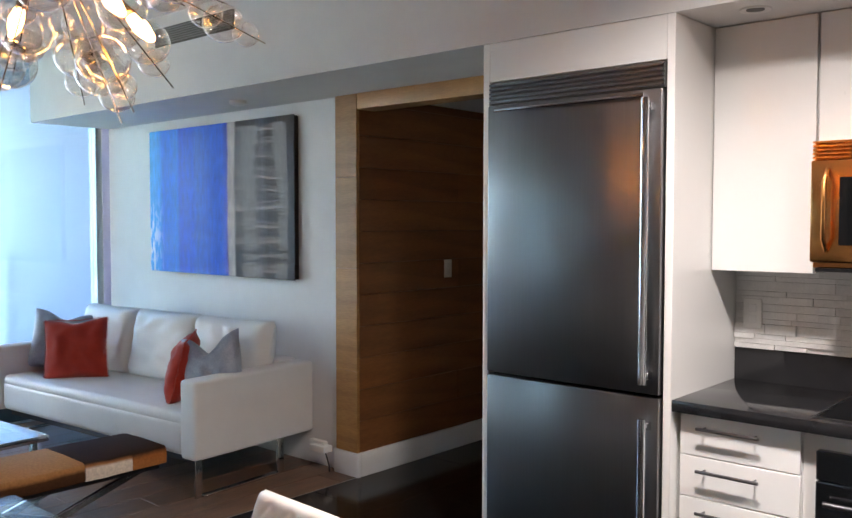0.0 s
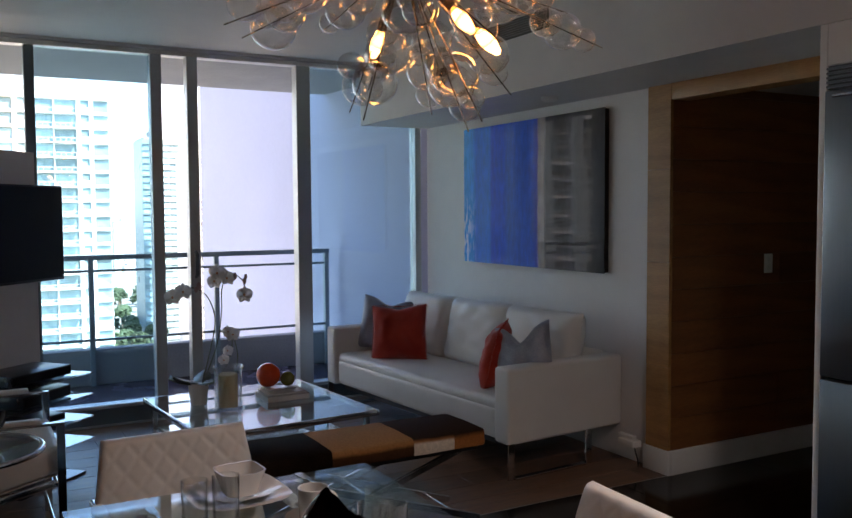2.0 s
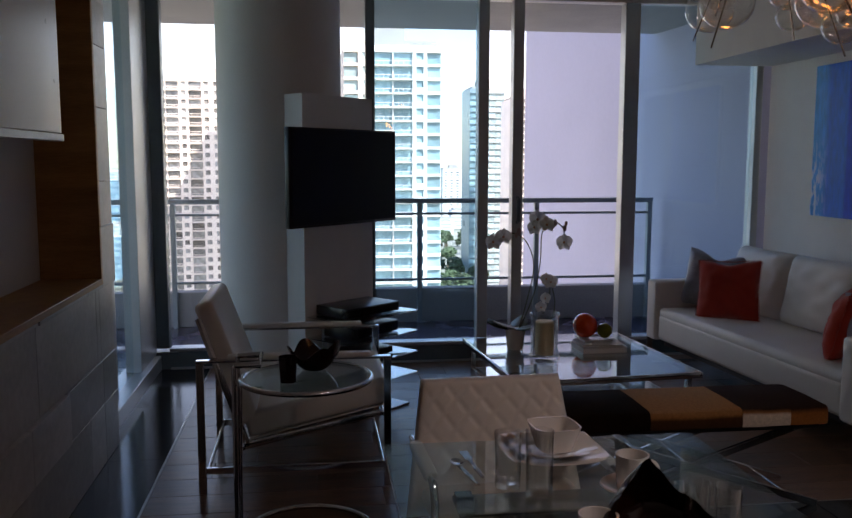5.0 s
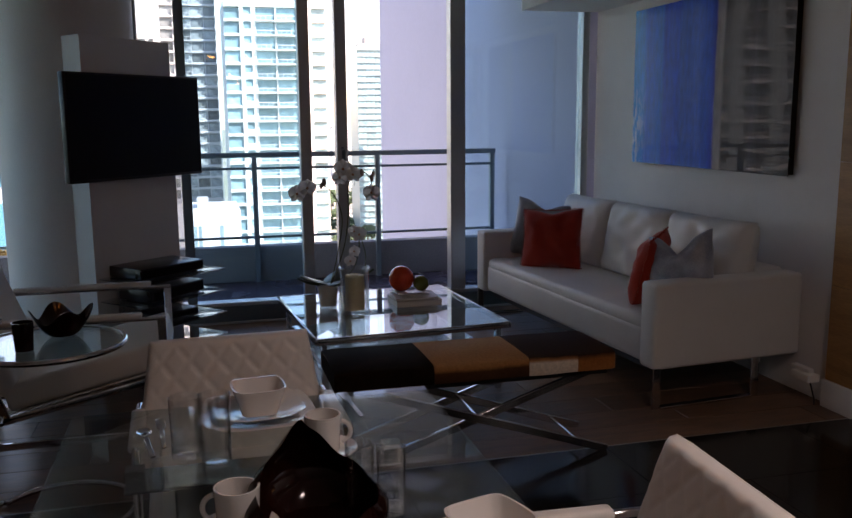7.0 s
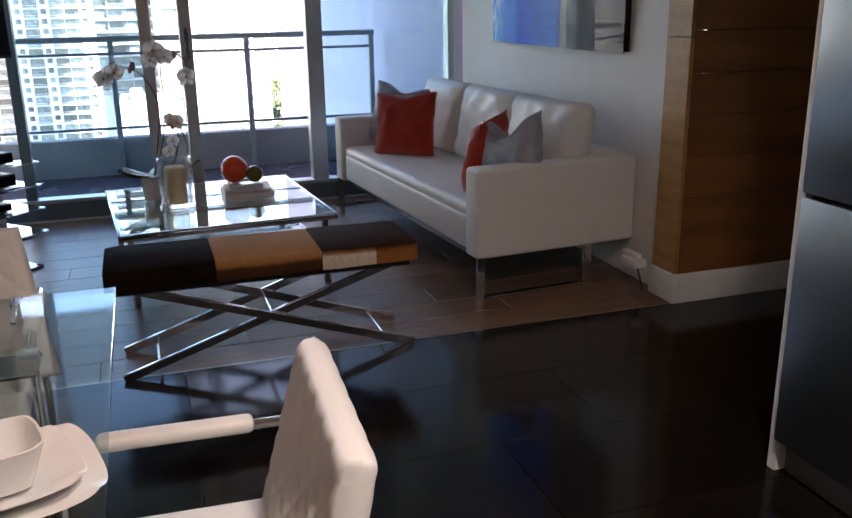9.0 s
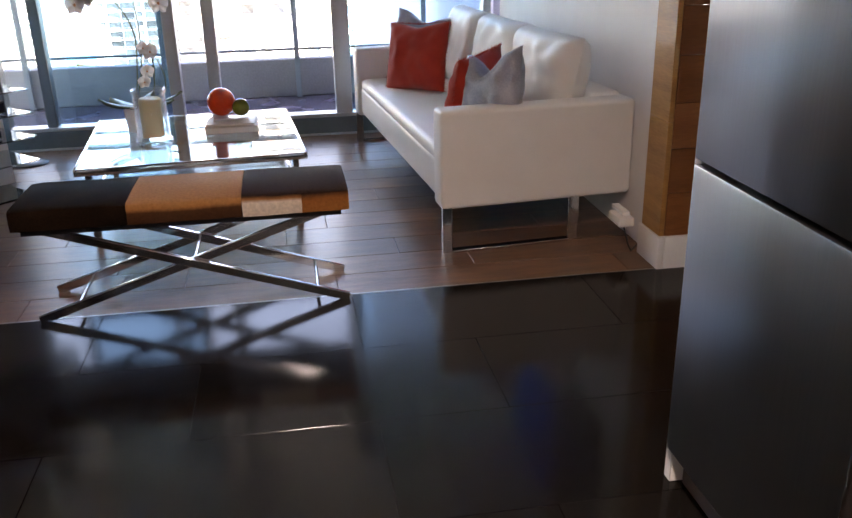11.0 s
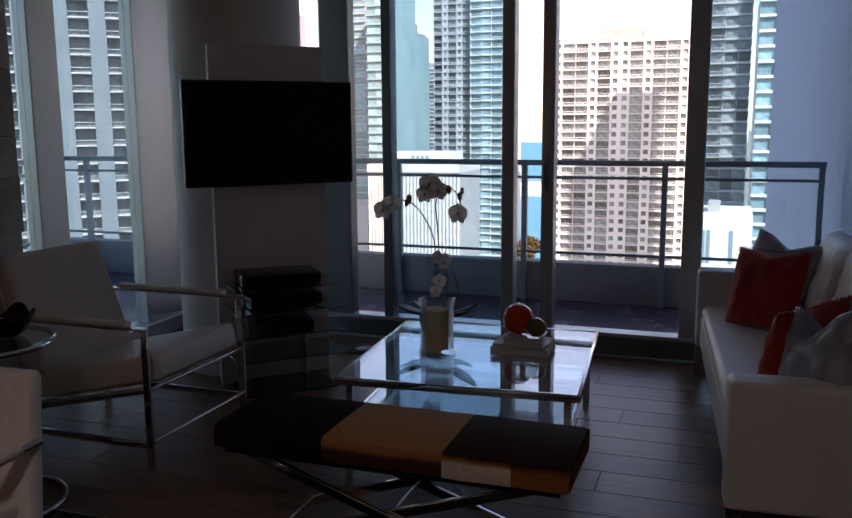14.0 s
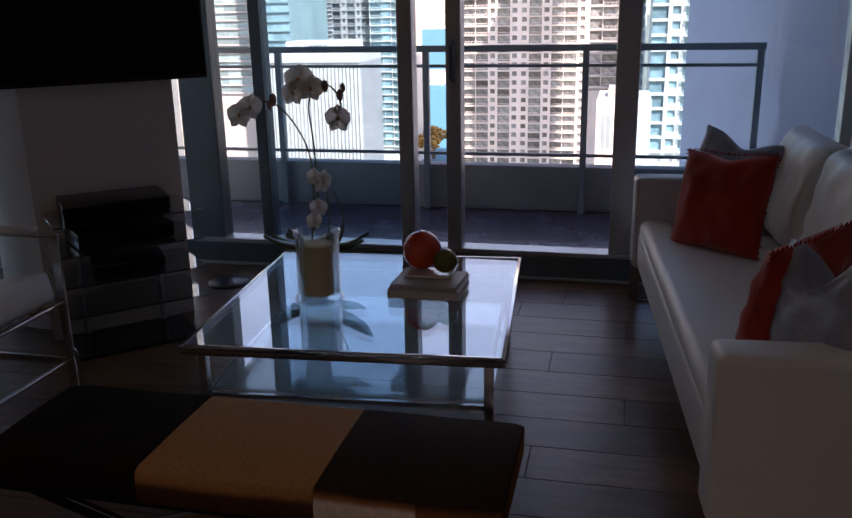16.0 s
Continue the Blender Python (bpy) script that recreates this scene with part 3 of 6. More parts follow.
for b, d, w, hh in ((8.4, 1250, 60, 34), (9.8, 1000, 50, 22), (10.6, 800, 40, 14), (-12.8, 2600, 260, 30), (-18.7, 900, 40, 95), (9.2, 760, 30, 8), (8.1, 700, 30, 10), (-12.6, 700, 20, 10)):
    x, y = at_bearing(b, d)
    ob = root("distant_block", x, y, GROUND, 0, "distant low pale building in the haze", "building", "distant blocks")
    part("wall", box(bmesh.new(), -20, 0, -w / 2, w / 2, 0, hh), M_TWHITE, ob, smooth=0)
    part("roof", box(bmesh.new(), -18, -2, -w / 2 + 2, w / 2 - 2, hh, hh + 1.5), M_TROOF, ob, smooth=0)
    for k in range(3):
        part("window_band", box(bmesh.new(), 0.0, 0.3, -w / 2 + 1.5, w / 2 - 1.5, hh * (0.25 + 0.25 * k), hh * (0.33 + 0.25 * k)), M_TDARK, ob, smooth=0)

# ---- soft goods ----


def pillow_mesh(w, h, t, n=22, pinch=0.10, wrinkle=0.006, seed=0, power=4, chop=0.0):
    """A stuffed cushion standing in the XZ plane, centred, its thickness along Y."""
    bm = bmesh.new()
    grids = []
    for side in (1, -1):
        g = []
        for i in range(n + 1):
            row = []
            for j in range(n + 1):
                u, v = 2 * i / n - 1, 2 * j / n - 1
                b = max(0.0, (1 - abs(u) ** power) * (1 - abs(v) ** power)) ** 0.5
                k = 1 - pinch * (1 - abs(u * v)) * (abs(u) ** 6 + abs(v) ** 6) * 0.5
                x, z = u * w / 2 * k, v * h / 2 * k
                z -= chop * math.exp(-(u / 0.45) ** 2) * max(0.0, v) ** 1.5
                y = side * t / 2 * b
                y += side * wrinkle * b * noise.noise(Vector((u * 3 + seed, v * 3, side * 2.0))) * 2
                row.append((x, y, z))
            g.append(row)
        grids.append(g)
    vs = {}

    def vert(s, i, j):
        edge = i in (0, n) or j in (0, n)
        key = (0 if edge else s, i, j)
        if key not in vs:
            p = grids[s][i][j]
            vs[key] = bm.verts.new((p[0], 0 if edge else p[1], p[2]))
        return vs[key]

    for s in (0, 1):
        for i in range(n):
            for j in range(n):
                f = [vert(s, i, j), vert(s, i + 1, j), vert(s, i + 1, j + 1), vert(s, i, j + 1)]
                bm.faces.new(f if s else f[::-1])
    return bm


def put(bm, m):
    bmesh.ops.transform(bm, matrix=m, verts=bm.verts[:])
    return bm


def quilted(w, h, t, diamonds=5, depth=0.007, n=60, taper=0.0):
    """An upholstered slab in the XZ plane with diamond quilting on both faces and rounded edges."""
    bm = bmesh.new()
    vs = {}

    def vert(s, i, j):
        edge = i in (0, n) or j in (0, n)
        key = (0 if edge else s, i, j)
        if key not in vs:
            u, v = 2 * i / n - 1, 2 * j / n - 1
            r = max(0.0, (1 - abs(u) ** 24) * (1 - abs(v) ** 24)) ** 0.5
            a, b = (u * w / 2 + v * h / 2) * diamonds / w, (u * w / 2 - v * h / 2) * diamonds / w
            seam = min(abs(a - round(a)), abs(b - round(b)))
            q = depth * (1 - (1 - min(1.0, seam / 0.2) ** 0.85) * min(1.0, (1 - max(abs(u), abs(v))) / 0.12))
            y = 0 if edge else (t / 2 - depth + q) * r * (1 if s == 0 else -1)
            vs[key] = bm.verts.new((u * w / 2 * (1 - taper * (v + 1) / 2), y, v * h / 2))
        return vs[key]

    for s in (0, 1):
        for i in range(n):
            for j in range(n):
                f = [vert(s, i, j), vert(s, i + 1, j), vert(s, i + 1, j + 1), vert(s, i, j + 1)]
                bm.faces.new(f if s else f[::-1])
    return bm


# ---- sofa ----


def make_sofa():
    ob = root("sofa", -1.092, 14.185, 0, 4.6, "long white leather sofa with three back cushions on chrome legs", "sofa")
    W, D = 1.120, 0.450
    bm = box(bmesh.new(), -W + 0.135, W - 0.135, -D + 0.02, D - 0.02, 0.205, 0.40, 0.035, 4)
    part("seat_base", bm, M_LEATHER, ob)
    bm = box(bmesh.new(), -W + 0.137, W - 0.137, -D + 0.025, D - 0.17, 0.36, 0.445, 0.035, 4)
    for v in bm.verts:
        if v.co.z > 0.42:
            v.co.z += 0.006 * noise.noise(Vector((v.co.x * 3, v.co.y * 3, 0)))
    part("seat_cushion", bm, M_LEATHER, ob)
    for s in (-1, 1):
        part("armrest", box(bmesh.new(), s * (W - 0.135), s * W, -D, D, 0.20, 0.635, 0.022, 4), M_LEATHER, ob)
        bm = box(bmesh.new(), s * (W - 0.012) - 0.006, s * (W - 0.012) + 0.006, -D + 0.004, -D + 0.05, 0.0, 0.21, 0.002, 1)
        part("leg", bm, M_CHROME, ob, "flat chrome leg")
        bm = box(bmesh.new(), s * (W - 0.012) - 0.006, s * (W - 0.012) + 0.006, D - 0.30, D - 0.25, 0.0, 0.21, 0.002, 1)
        part("leg", bm, M_CHROME, ob, "flat chrome leg")
        bm = box(bmesh.new(), s * (W - 0.012) - 0.02, s * (W - 0.012) + 0.02, -D + 0.05, D - 0.30, 0.0, 0.012, 0.002, 1)
        part("floor_bar", bm, M_CHROME, ob, "chrome floor bar")
    part("backrest", box(bmesh.new(), -W + 0.137, W - 0.137, D - 0.17, D, 0.40, 0.645, 0.03, 4), M_LEATHER, ob)
    part("underframe", box(bmesh.new(), -W + 0.16, W - 0.16, -D + 0.07, D - 0.06, 0.165, 0.204), M_BLACK, ob)
    cw = (2 * W - 0.27) / 3
    for k in range(3):
        bm = pillow_mesh(cw * 1.02, 0.475, 0.20, 24, 0.05, 0.010, k * 7.0, 6)
        put(bm, pose(-W + 0.135 + cw * (k + 0.5), D - 0.255, 0.655, -13 + k, 0, (k - 1) * 1.5))
        part("back_cushion", bm, M_LEATHER, ob, "plump white leather back cushion")
    return ob


make_sofa()


def throw_pillow(label, x, y, z, rx, ry, rz, size, material, fringe, seed, chop=0.0):
    ob = root("throw_pillow", x, y, z, rz, label, "pillow", "throw pillows on the sofa")
    bm = pillow_mesh(size, size, 0.15, 22, 0.14, 0.012, seed, 3, chop)
    put(bm, pose(0, 0, 0, rx, ry, 0))
    part("cover", bm, material, ob)
    if fringe:
        rnd = random.Random(seed)
        bm = bmesh.new()
        n = 34
        for e in range(4):
            for i in range(n):
                u = (i + 0.5) / n * 2 - 1
                k = 1 - 0.14 * 0.5 * (1 - abs(u))
                q = size / 2 * k
                px, pz = [(u * q, q), (u * q, -q), (q, u * q), (-q, u * q)][e]
                dx, dz = [(0, 1), (0, -1), (1, 0), (-1, 0)][e]
                length = rnd.uniform(0.008, 0.017)
                wv = 0.005
                a = Vector((px, rnd.uniform(-0.003, 0.003), pz))
                s = Vector((dz, 0, dx)) * wv
                tip = a + Vector((dx, rnd.uniform(-0.4, 0.4), dz)) * length + s * rnd.uniform(-1, 1)
                v = [bm.verts.new(a - s), bm.verts.new(a + s), bm.verts.new(a + Vector((0, 0.006, 0))), bm.verts.new(tip)]
                for f in ((0, 1, 3), (1, 2, 3), (2, 0, 3), (0, 2, 1)):
                    bm.faces.new([v[c] for c in f])
        put(bm, pose(0, 0, 0, rx, ry, 0))
        part("fringe", bm, material, ob, "short fringed edge", smooth=0)
    return ob


throw_pillow("silver grey satin cushion leaning on the sofa arm", -1.98, 14.07, 0.645, -16, 8, 52, 0.42, M_SATIN, False, 3, 0.05)
throw_pillow("red fringed cushion propped on the white sofa seat", -1.60, 13.99, 0.630, -17, -3, 50, 0.41, M_RED, True, 4, 0.02)
throw_pillow("red fringed cushion turned edgewise on the sofa seat", -0.45, 14.08, 0.622, -14, 4, -43, 0.39, M_RED, True, 5, 0.02)
throw_pillow("silver grey satin cushion slumped against the sofa arm", -0.19, 14.11, 0.665, -14, -12, 30, 0.37, M_SATIN, False, 6, 0.13)

# ---- coffee table ----


def make_coffee_table():
    ob = root("coffee_table", -0.962, 12.705, 0, 4.4, "low square glass coffee table with chrome frame and lower shelf", "table")
    W, D = 0.553, 0.528
    part("tabletop", box(bmesh.new(), -W + 0.012, W - 0.012, -D + 0.012, D - 0.012, 0.357, 0.372, 0.002, 1), M_TABLEGLASS, ob, "thick clear glass top")
    for x0, x1, y0, y1 in ((-W, W, -D, -D + 0.014), (-W, W, D - 0.014, D), (-W, -W + 0.014, -D + 0.014, D - 0.014), (W - 0.014, W, -D + 0.014, D - 0.014)):
        part("edge_bar", box(bmesh.new(), x0, x1, y0, y1, 0.340, 0.374, 0.003, 2), M_CHROME, ob)
    for sx in (-1, 1):
        for sy in (-1, 1):
            cx, cy = sx * (W - 0.055), sy * (D - 0.055)
            part("leg", box(bmesh.new(), cx - 0.016, cx + 0.016, cy - 0.016, cy + 0.016, 0.0, 0.356, 0.003, 1), M_CHROME, ob, "square chrome leg")
    part("lower_shelf", box(bmesh.new(), -W + 0.075, W - 0.075, -D + 0.075, D - 0.075, 0.19, 0.20, 0.002, 1), M_TABLEGLASS, ob, "clear glass lower shelf")
    for s in (-1, 1):
        part("shelf_bar", box(bmesh.new(), -W + 0.071, W - 0.071, s * (D - 0.055) - 0.008, s * (D - 0.055) + 0.008, 0.172, 0.189, 0.002, 1), M_CHROME, ob)
        part("shelf_bar", box(bmesh.new(), s * (W - 0.055) - 0.008, s * (W - 0.055) + 0.008, -D + 0.071, D - 0.071, 0.172, 0.189, 0.002, 1), M_CHROME, ob)
    return ob


make_coffee_table()
M_BOOK = mat("book_cover", (0.62, 0.58, 0.54), 0.45, color2=(0.45, 0.41, 0.38))
M_PAGES = mat("book_pages", (0.78, 0.76, 0.72), 0.8, scale=3, fine=300, stretch=(1, 1, 20))
M_CHINA = mat("white_china", (0.80, 0.79, 0.77), 0.12, color2=(0.78, 0.77, 0.75), coat=0.3)
M_ORANGE_BALL = mat("orange_lacquer", (0.85, 0.07, 0.008), 0.14, color2=(0.75, 0.05, 0.006), coat=0.5)
M_GREEN_BALL = mat("olive_glass", (0.16, 0.17, 0.012), 0.15, color2=(0.10, 0.10, 0.008), coat=0.5)
M_WAX = mat("cream_wax", (0.88, 0.74, 0.46), 0.5, color2=(0.84, 0.69, 0.41))
M_PETAL = mat("orchid_petal", (0.82, 0.76, 0.72), 0.5, color2=(0.74, 0.66, 0.64), fine=40)
M_PETAL.node_tree.nodes["Principled BSDF"].inputs["Transmission Weight"].default_value = 0.0
tr, mxp = M_PETAL.node_tree.nodes.new("ShaderNodeBsdfTranslucent"), M_PETAL.node_tree.nodes.new("ShaderNodeMixShader")
tr.inputs[0].default_value, mxp.inputs[0].default_value = (0.95, 0.91, 0.87, 1), 0.72
M_PETAL.node_tree.links.new(M_PETAL.node_tree.nodes["Principled BSDF"].outputs[0], mxp.inputs[1])
M_PETAL.node_tree.links.new(tr.outputs[0], mxp.inputs[2])
M_PETAL.node_tree.links.new(mxp.outputs[0], M_PETAL.node_tree.nodes["Material Output"].inputs[0])
M_LIP = mat("orchid_centre", (0.75, 0.38, 0.22), 0.5)
M_STEM = mat("orchid_stem", (0.10, 0.12, 0.05), 0.5)
M_LEAF = mat("orchid_leaf", (0.055, 0.085, 0.02), 0.35, color2=(0.03, 0.05, 0.012), stretch=(1, 1, 4))
M_BUD = mat("orchid_bud", (0.40, 0.30, 0.30), 0.6)

TZ = 0.3725


def book(x, y, z, w, d, h, rz, label):
    ob = root("book", x, y, z, rz, label, "book", "books on the coffee table")
    part("page_block", box(bmesh.new(), -w / 2 + 0.004, w / 2 - 0.004, -d / 2 + 0.001, d / 2 - 0.004, 0.003, h - 0.003), M_PAGES, ob)
    bm = box(bmesh.new(), -w / 2, w / 2, -d / 2, d / 2, 0, 0.003, 0.001, 1)
    box(bm, -w / 2, w / 2, -d / 2, d / 2, h - 0.003, h, 0.001, 1)
    box(bm, -w / 2, w / 2, -d / 2 - 0.003, -d / 2, 0, h, 0.001, 1)
    part("cover", bm, M_BOOK, ob)
    return ob


book(-1.06, 12.90, TZ, 0.23, 0.27, 0.034, 1, "thick pale hardcover book lying on the glass table")
book(-1.07, 12.90, TZ + 0.0345, 0.21, 0.25, 0.012, -3, "thin grey hardcover book on top of another")

ob = tagged(new("dish"), "shallow square white china dish on the stacked books", "dish")
ob.matrix_basis = pose(-1.14, 12.89, TZ + 0.0468, 0, 0, 3)
bm = bmesh.new()
for k in range(4):
    put(bm, Matrix.Rotation(radians(90), 4, "Z"))
    box(bm, -0.09, 0.09, 0.075, 0.092, 0.003, 0.013, 0.002, 1)
part("rim", bm, M_CHINA, ob)
part("base", box(bmesh.new(), -0.075, 0.075, -0.075, 0.075, 0.0, 0.004, 0.001, 1), M_CHINA, ob)


def ball(name, x, y, z, r, material, label, stalk=False):
    ob = root(name, x, y, z - r, 0, label, "ornament")
    bm = bmesh.new()
    lathe(bm, [(r * math.sin(math.pi * i / 20), r - r * math.cos(math.pi * i / 20)) for i in range(21)], 40)
    part("sphere", bm, material, ob)
    bm = bmesh.new()
    lathe(bm, [(0, -0.001), (0.006, 0.0), (0.004, 0.003), (0, 0.003)], 12, (0, 0, 2 * r - 0.0005))
    part("cap", bm, M_CHROME, ob)
    return ob


BZ = TZ + 0.0468 + 0.0045
ball("orange_ball", -1.17, 12.845, BZ + 0.076, 0.076, M_ORANGE_BALL, "glossy orange red decorative ball in a white dish")
ball("olive_ball", -1.11, 12.95, BZ + 0.053, 0.047, M_GREEN_BALL, "glossy olive green decorative ball beside the orange one")


def candle():
    ob = root("candle_hurricane", -0.90, 12.515, TZ, 0, "thick glass hurricane vase with a cream pillar candle", "candle holder")
    bm = bmesh.new()
    lathe(bm, [(0, 0), (0.088, 0), (0.092, 0.008), (0.082, 0.018), (0.080, 0.03), (0.080, 0.238), (0.088, 0.250), (0.087, 0.260), (0.080, 0.263), (0.073, 0.254), (0.072, 0.024), (0, 0.022)], 40)
    part("vase", bm, M_CLEAR, ob, "clear glass cylinder")
    bm = bmesh.new()
    lathe(bm, [(0, 0), (0.054, 0), (0.055, 0.185), (0.047, 0.193), (0, 0.186)], 32, (0, 0, 0.0225))
    part("candle", bm, M_WAX, ob, "cream wax pillar")
    part("wick", tube(bmesh.new(), [(0, 0, 0.205), (0.002, 0, 0.222)], 0.0012, 6), M_BLACK, ob)
    return ob


candle()


def petal(bm, m, length, width, curl):
    pts = []
    n = 6
    for i in range(n + 1):
        t = i / n
        w = width * math.sin(math.pi * min(1, t * 0.9 + 0.08)) ** 0.7 / 2
        z = curl * length * math.sin(t * 1.6)
        pts.append([m @ Vector((-w, t * length, z)), m @ Vector((0, t * length, z + 0.08 * width)), m @ Vector((w, t * length, z))])
    vs = [[bm.verts.new(p) for p in row] for row in pts]
    for a, b in zip(vs, vs[1:]):
        for k in range(2):
            bm.faces.new((a[k], a[k + 1], b[k + 1], b[k]))


def orchid():
    px, py = -1.13, 12.35      # the stems below are given about this foot
    ob = root("orchid", px - 0.01, py + 0.05, TZ, 0, "white moth orchid with two arching stems in a white pot", "potted plant")
    bm = bmesh.new()
    lathe(bm, [(0, 0), (0.048, 0), (0.062, 0.13), (0.060, 0.135), (0.056, 0.13), (0.05, 0.115), (0, 0.115)], 32)
    part("pot", bm, M_CHINA, ob, "white tapered pot")
    bm = bmesh.new()
    lathe(bm, [(0, 0.118), (0.05, 0.118), (0.05, 0.112), (0, 0.112)], 20)
    part("moss", bm, M_LEAF, ob)
    rnd = random.Random(4)
    for a, le, up in ((75, 0.27, 34), (28, 0.18, 30), (-60, 0.19, 36), (-95, 0.17, 30), (150, 0.17, 34), (230, 0.18, 28), (108, 0.20, 22)):
        bm = bmesh.new()
        petal(bm, pose(0, 0, 0.125, 0, 0, a - 90) @ pose(0, 0, 0, up, 0, 0), le, 0.105, -0.30)
        o = part("leaf", bm, M_LEAF, ob, "broad dark green leaf")
        md = o.modifiers.new("thick", "SOLIDIFY")
        md.thickness = 0.003

    def rel(p):
        return (p[0] - px + 0.035, p[1] - py, p[2] - 0.402)

    stems = [
        [(-1.13, 12.36, 0.52), (-1.08, 12.40, 0.72), (-1.02, 12.42, 0.92), (-0.98, 12.37, 1.06), (-0.98, 12.29, 1.12), (-0.99, 12.20, 1.10)],
        [(-1.12, 12.36, 0.52), (-1.05, 12.43, 0.75), (-0.99, 12.45, 0.95), (-0.96, 12.45, 1.12), (-0.95, 12.50, 1.19), (-0.94, 12.56, 1.16), (-0.94, 12.58, 1.10)],
        [(-1.11, 12.38, 0.52), (-1.03, 12.47, 0.62), (-0.97, 12.50, 0.74), (-0.95, 12.50, 0.85)],
        [(-1.12, 12.40, 0.52), (-1.02, 12.52, 0.60), (-1.0, 12.545, 0.70), (-0.97, 12.52, 0.80)],
    ]
    for s in stems:
        pts = []
        q = [Vector(rel(p)) for p in s]
        for i in range(len(q) - 1):
            p0, p1, p2, p3 = q[max(0, i - 1)], q[i], q[i + 1], q[min(len(q) - 1, i + 2)]
            for k in range(6):
                t = k / 6
                pts.append(0.5 * ((2 * p1) + (p2 - p0) * t + (2 * p0 - 5 * p1 + 4 * p2 - p3) * t * t + (3 * p1 - p0 - 3 * p2 + p3) * t ** 3))
        pts.append(q[-1])
        part("stem", tube(bmesh.new(), pts, 0.0032, 8), M_STEM, ob)
    flowers = [(-0.96, 12.42, 1.20, 0.055), (-0.94, 12.47, 1.17, 0.05), (-0.95, 12.40, 1.155, 0.045), (-0.99, 12.17, 1.07, 0.05), (-0.97, 12.225, 1.10, 0.05),
               (-0.93, 12.57, 1.07, 0.05), (-0.94, 12.50, 0.84, 0.045), (-0.95, 12.47, 0.745, 0.035), (-0.96, 12.45, 0.69, 0.035), (-0.93, 12.47, 0.86, 0.035)]
    for x, y, z, r in flowers:
        bm = bmesh.new()
        face = pose(0, 0, 0, rnd.uniform(-20, 20), rnd.uniform(65, 95), rnd.uniform(-25, 25))
        for k in range(5):
            wide = 1.35 if k in (1, 4) else 0.75
            petal(bm, Matrix.Translation(rel((x, y, z))) @ face @ pose(0, 0, 0.001 * k, 0, 0, k * 72 + 90), r, r * wide, 0.18)
        o = part("flower", bm, M_PETAL, ob, "white orchid bloom")
        md = o.modifiers.new("thick", "SOLIDIFY")
        md.thickness = 0.0012
        bm = bmesh.new()
        bmesh.ops.create_icosphere(bm, subdivisions=2, radius=r * 0.16, matrix=Matrix.Translation(rel((x + 0.006, y, z))))
        part("lip", bm, M_LIP, o)
    for x, y, z, r in ((-0.96, 12.315, 1.13, 0.017), (-0.965, 12.30, 1.11, 0.013), (-0.94, 12.52, 1.18, 0.016), (-0.935, 12.575, 1.15, 0.015), (-0.94, 12.585, 1.175, 0.012)):
        bm = bmesh.new()
        bmesh.ops.create_icosphere(bm, subdivisions=2, radius=r, matrix=Matrix.Translation(rel((x, y, z))) @ Matrix.Diagonal((0.8, 0.8, 1.4, 1)))
        part("bud", bm, M_BUD, ob)
    return ob


orchid()

# ---- bench ----


def ramp_mat(name, axis, stops, rough=0.8, sheen=0.0, fine=90, warp=0.08, spec=0.15):
    """Bands along one object axis, their edges bent by noise. stops: (place, colour)."""
    m = bpy.data.materials.new(name)
    m.use_nodes = True
    n, l = m.node_tree.nodes, m.node_tree.links
    b = n["Principled BSDF"]
    b.inputs["Roughness"].default_value, b.inputs["Sheen Weight"].default_value, b.inputs["Specular IOR Level"].default_value = rough, sheen, spec
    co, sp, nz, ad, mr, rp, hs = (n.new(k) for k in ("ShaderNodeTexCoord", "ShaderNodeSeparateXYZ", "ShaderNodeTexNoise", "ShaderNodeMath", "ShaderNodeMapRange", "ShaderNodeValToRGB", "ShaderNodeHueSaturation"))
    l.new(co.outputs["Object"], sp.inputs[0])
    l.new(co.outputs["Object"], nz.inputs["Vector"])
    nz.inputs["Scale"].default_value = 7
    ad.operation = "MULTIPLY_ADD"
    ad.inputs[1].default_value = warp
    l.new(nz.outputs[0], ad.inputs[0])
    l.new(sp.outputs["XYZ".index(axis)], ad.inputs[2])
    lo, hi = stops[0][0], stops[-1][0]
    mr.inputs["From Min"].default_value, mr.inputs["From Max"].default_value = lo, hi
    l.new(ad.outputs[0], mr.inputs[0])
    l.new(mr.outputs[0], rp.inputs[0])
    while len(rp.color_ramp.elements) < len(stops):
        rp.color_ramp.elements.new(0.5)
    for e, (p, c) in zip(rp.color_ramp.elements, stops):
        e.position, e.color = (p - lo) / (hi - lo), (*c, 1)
    n2, m2 = n.new("ShaderNodeTexNoise"), n.new("ShaderNodeMapRange")
    n2.inputs["Scale"].default_value = fine
    l.new(co.outputs["Object"], n2.inputs["Vector"])
    m2.inputs["To Min"].default_value, m2.inputs["To Max"].default_value = 0.7, 1.3
    l.new(n2.outputs[0], m2.inputs[0])
    l.new(m2.outputs[0], hs.inputs["Value"])
    l.new(rp.outputs[0], hs.inputs["Color"])
    l.new(hs.outputs[0], b.inputs["Base Color"])
    return m


M_HIDE_DARK = mat("dark_hide", (0.022, 0.012, 0.007), 0.85, color2=(0.006, 0.004, 0.003), scale=5, fine=150, bump=0.4, spec=0.04)
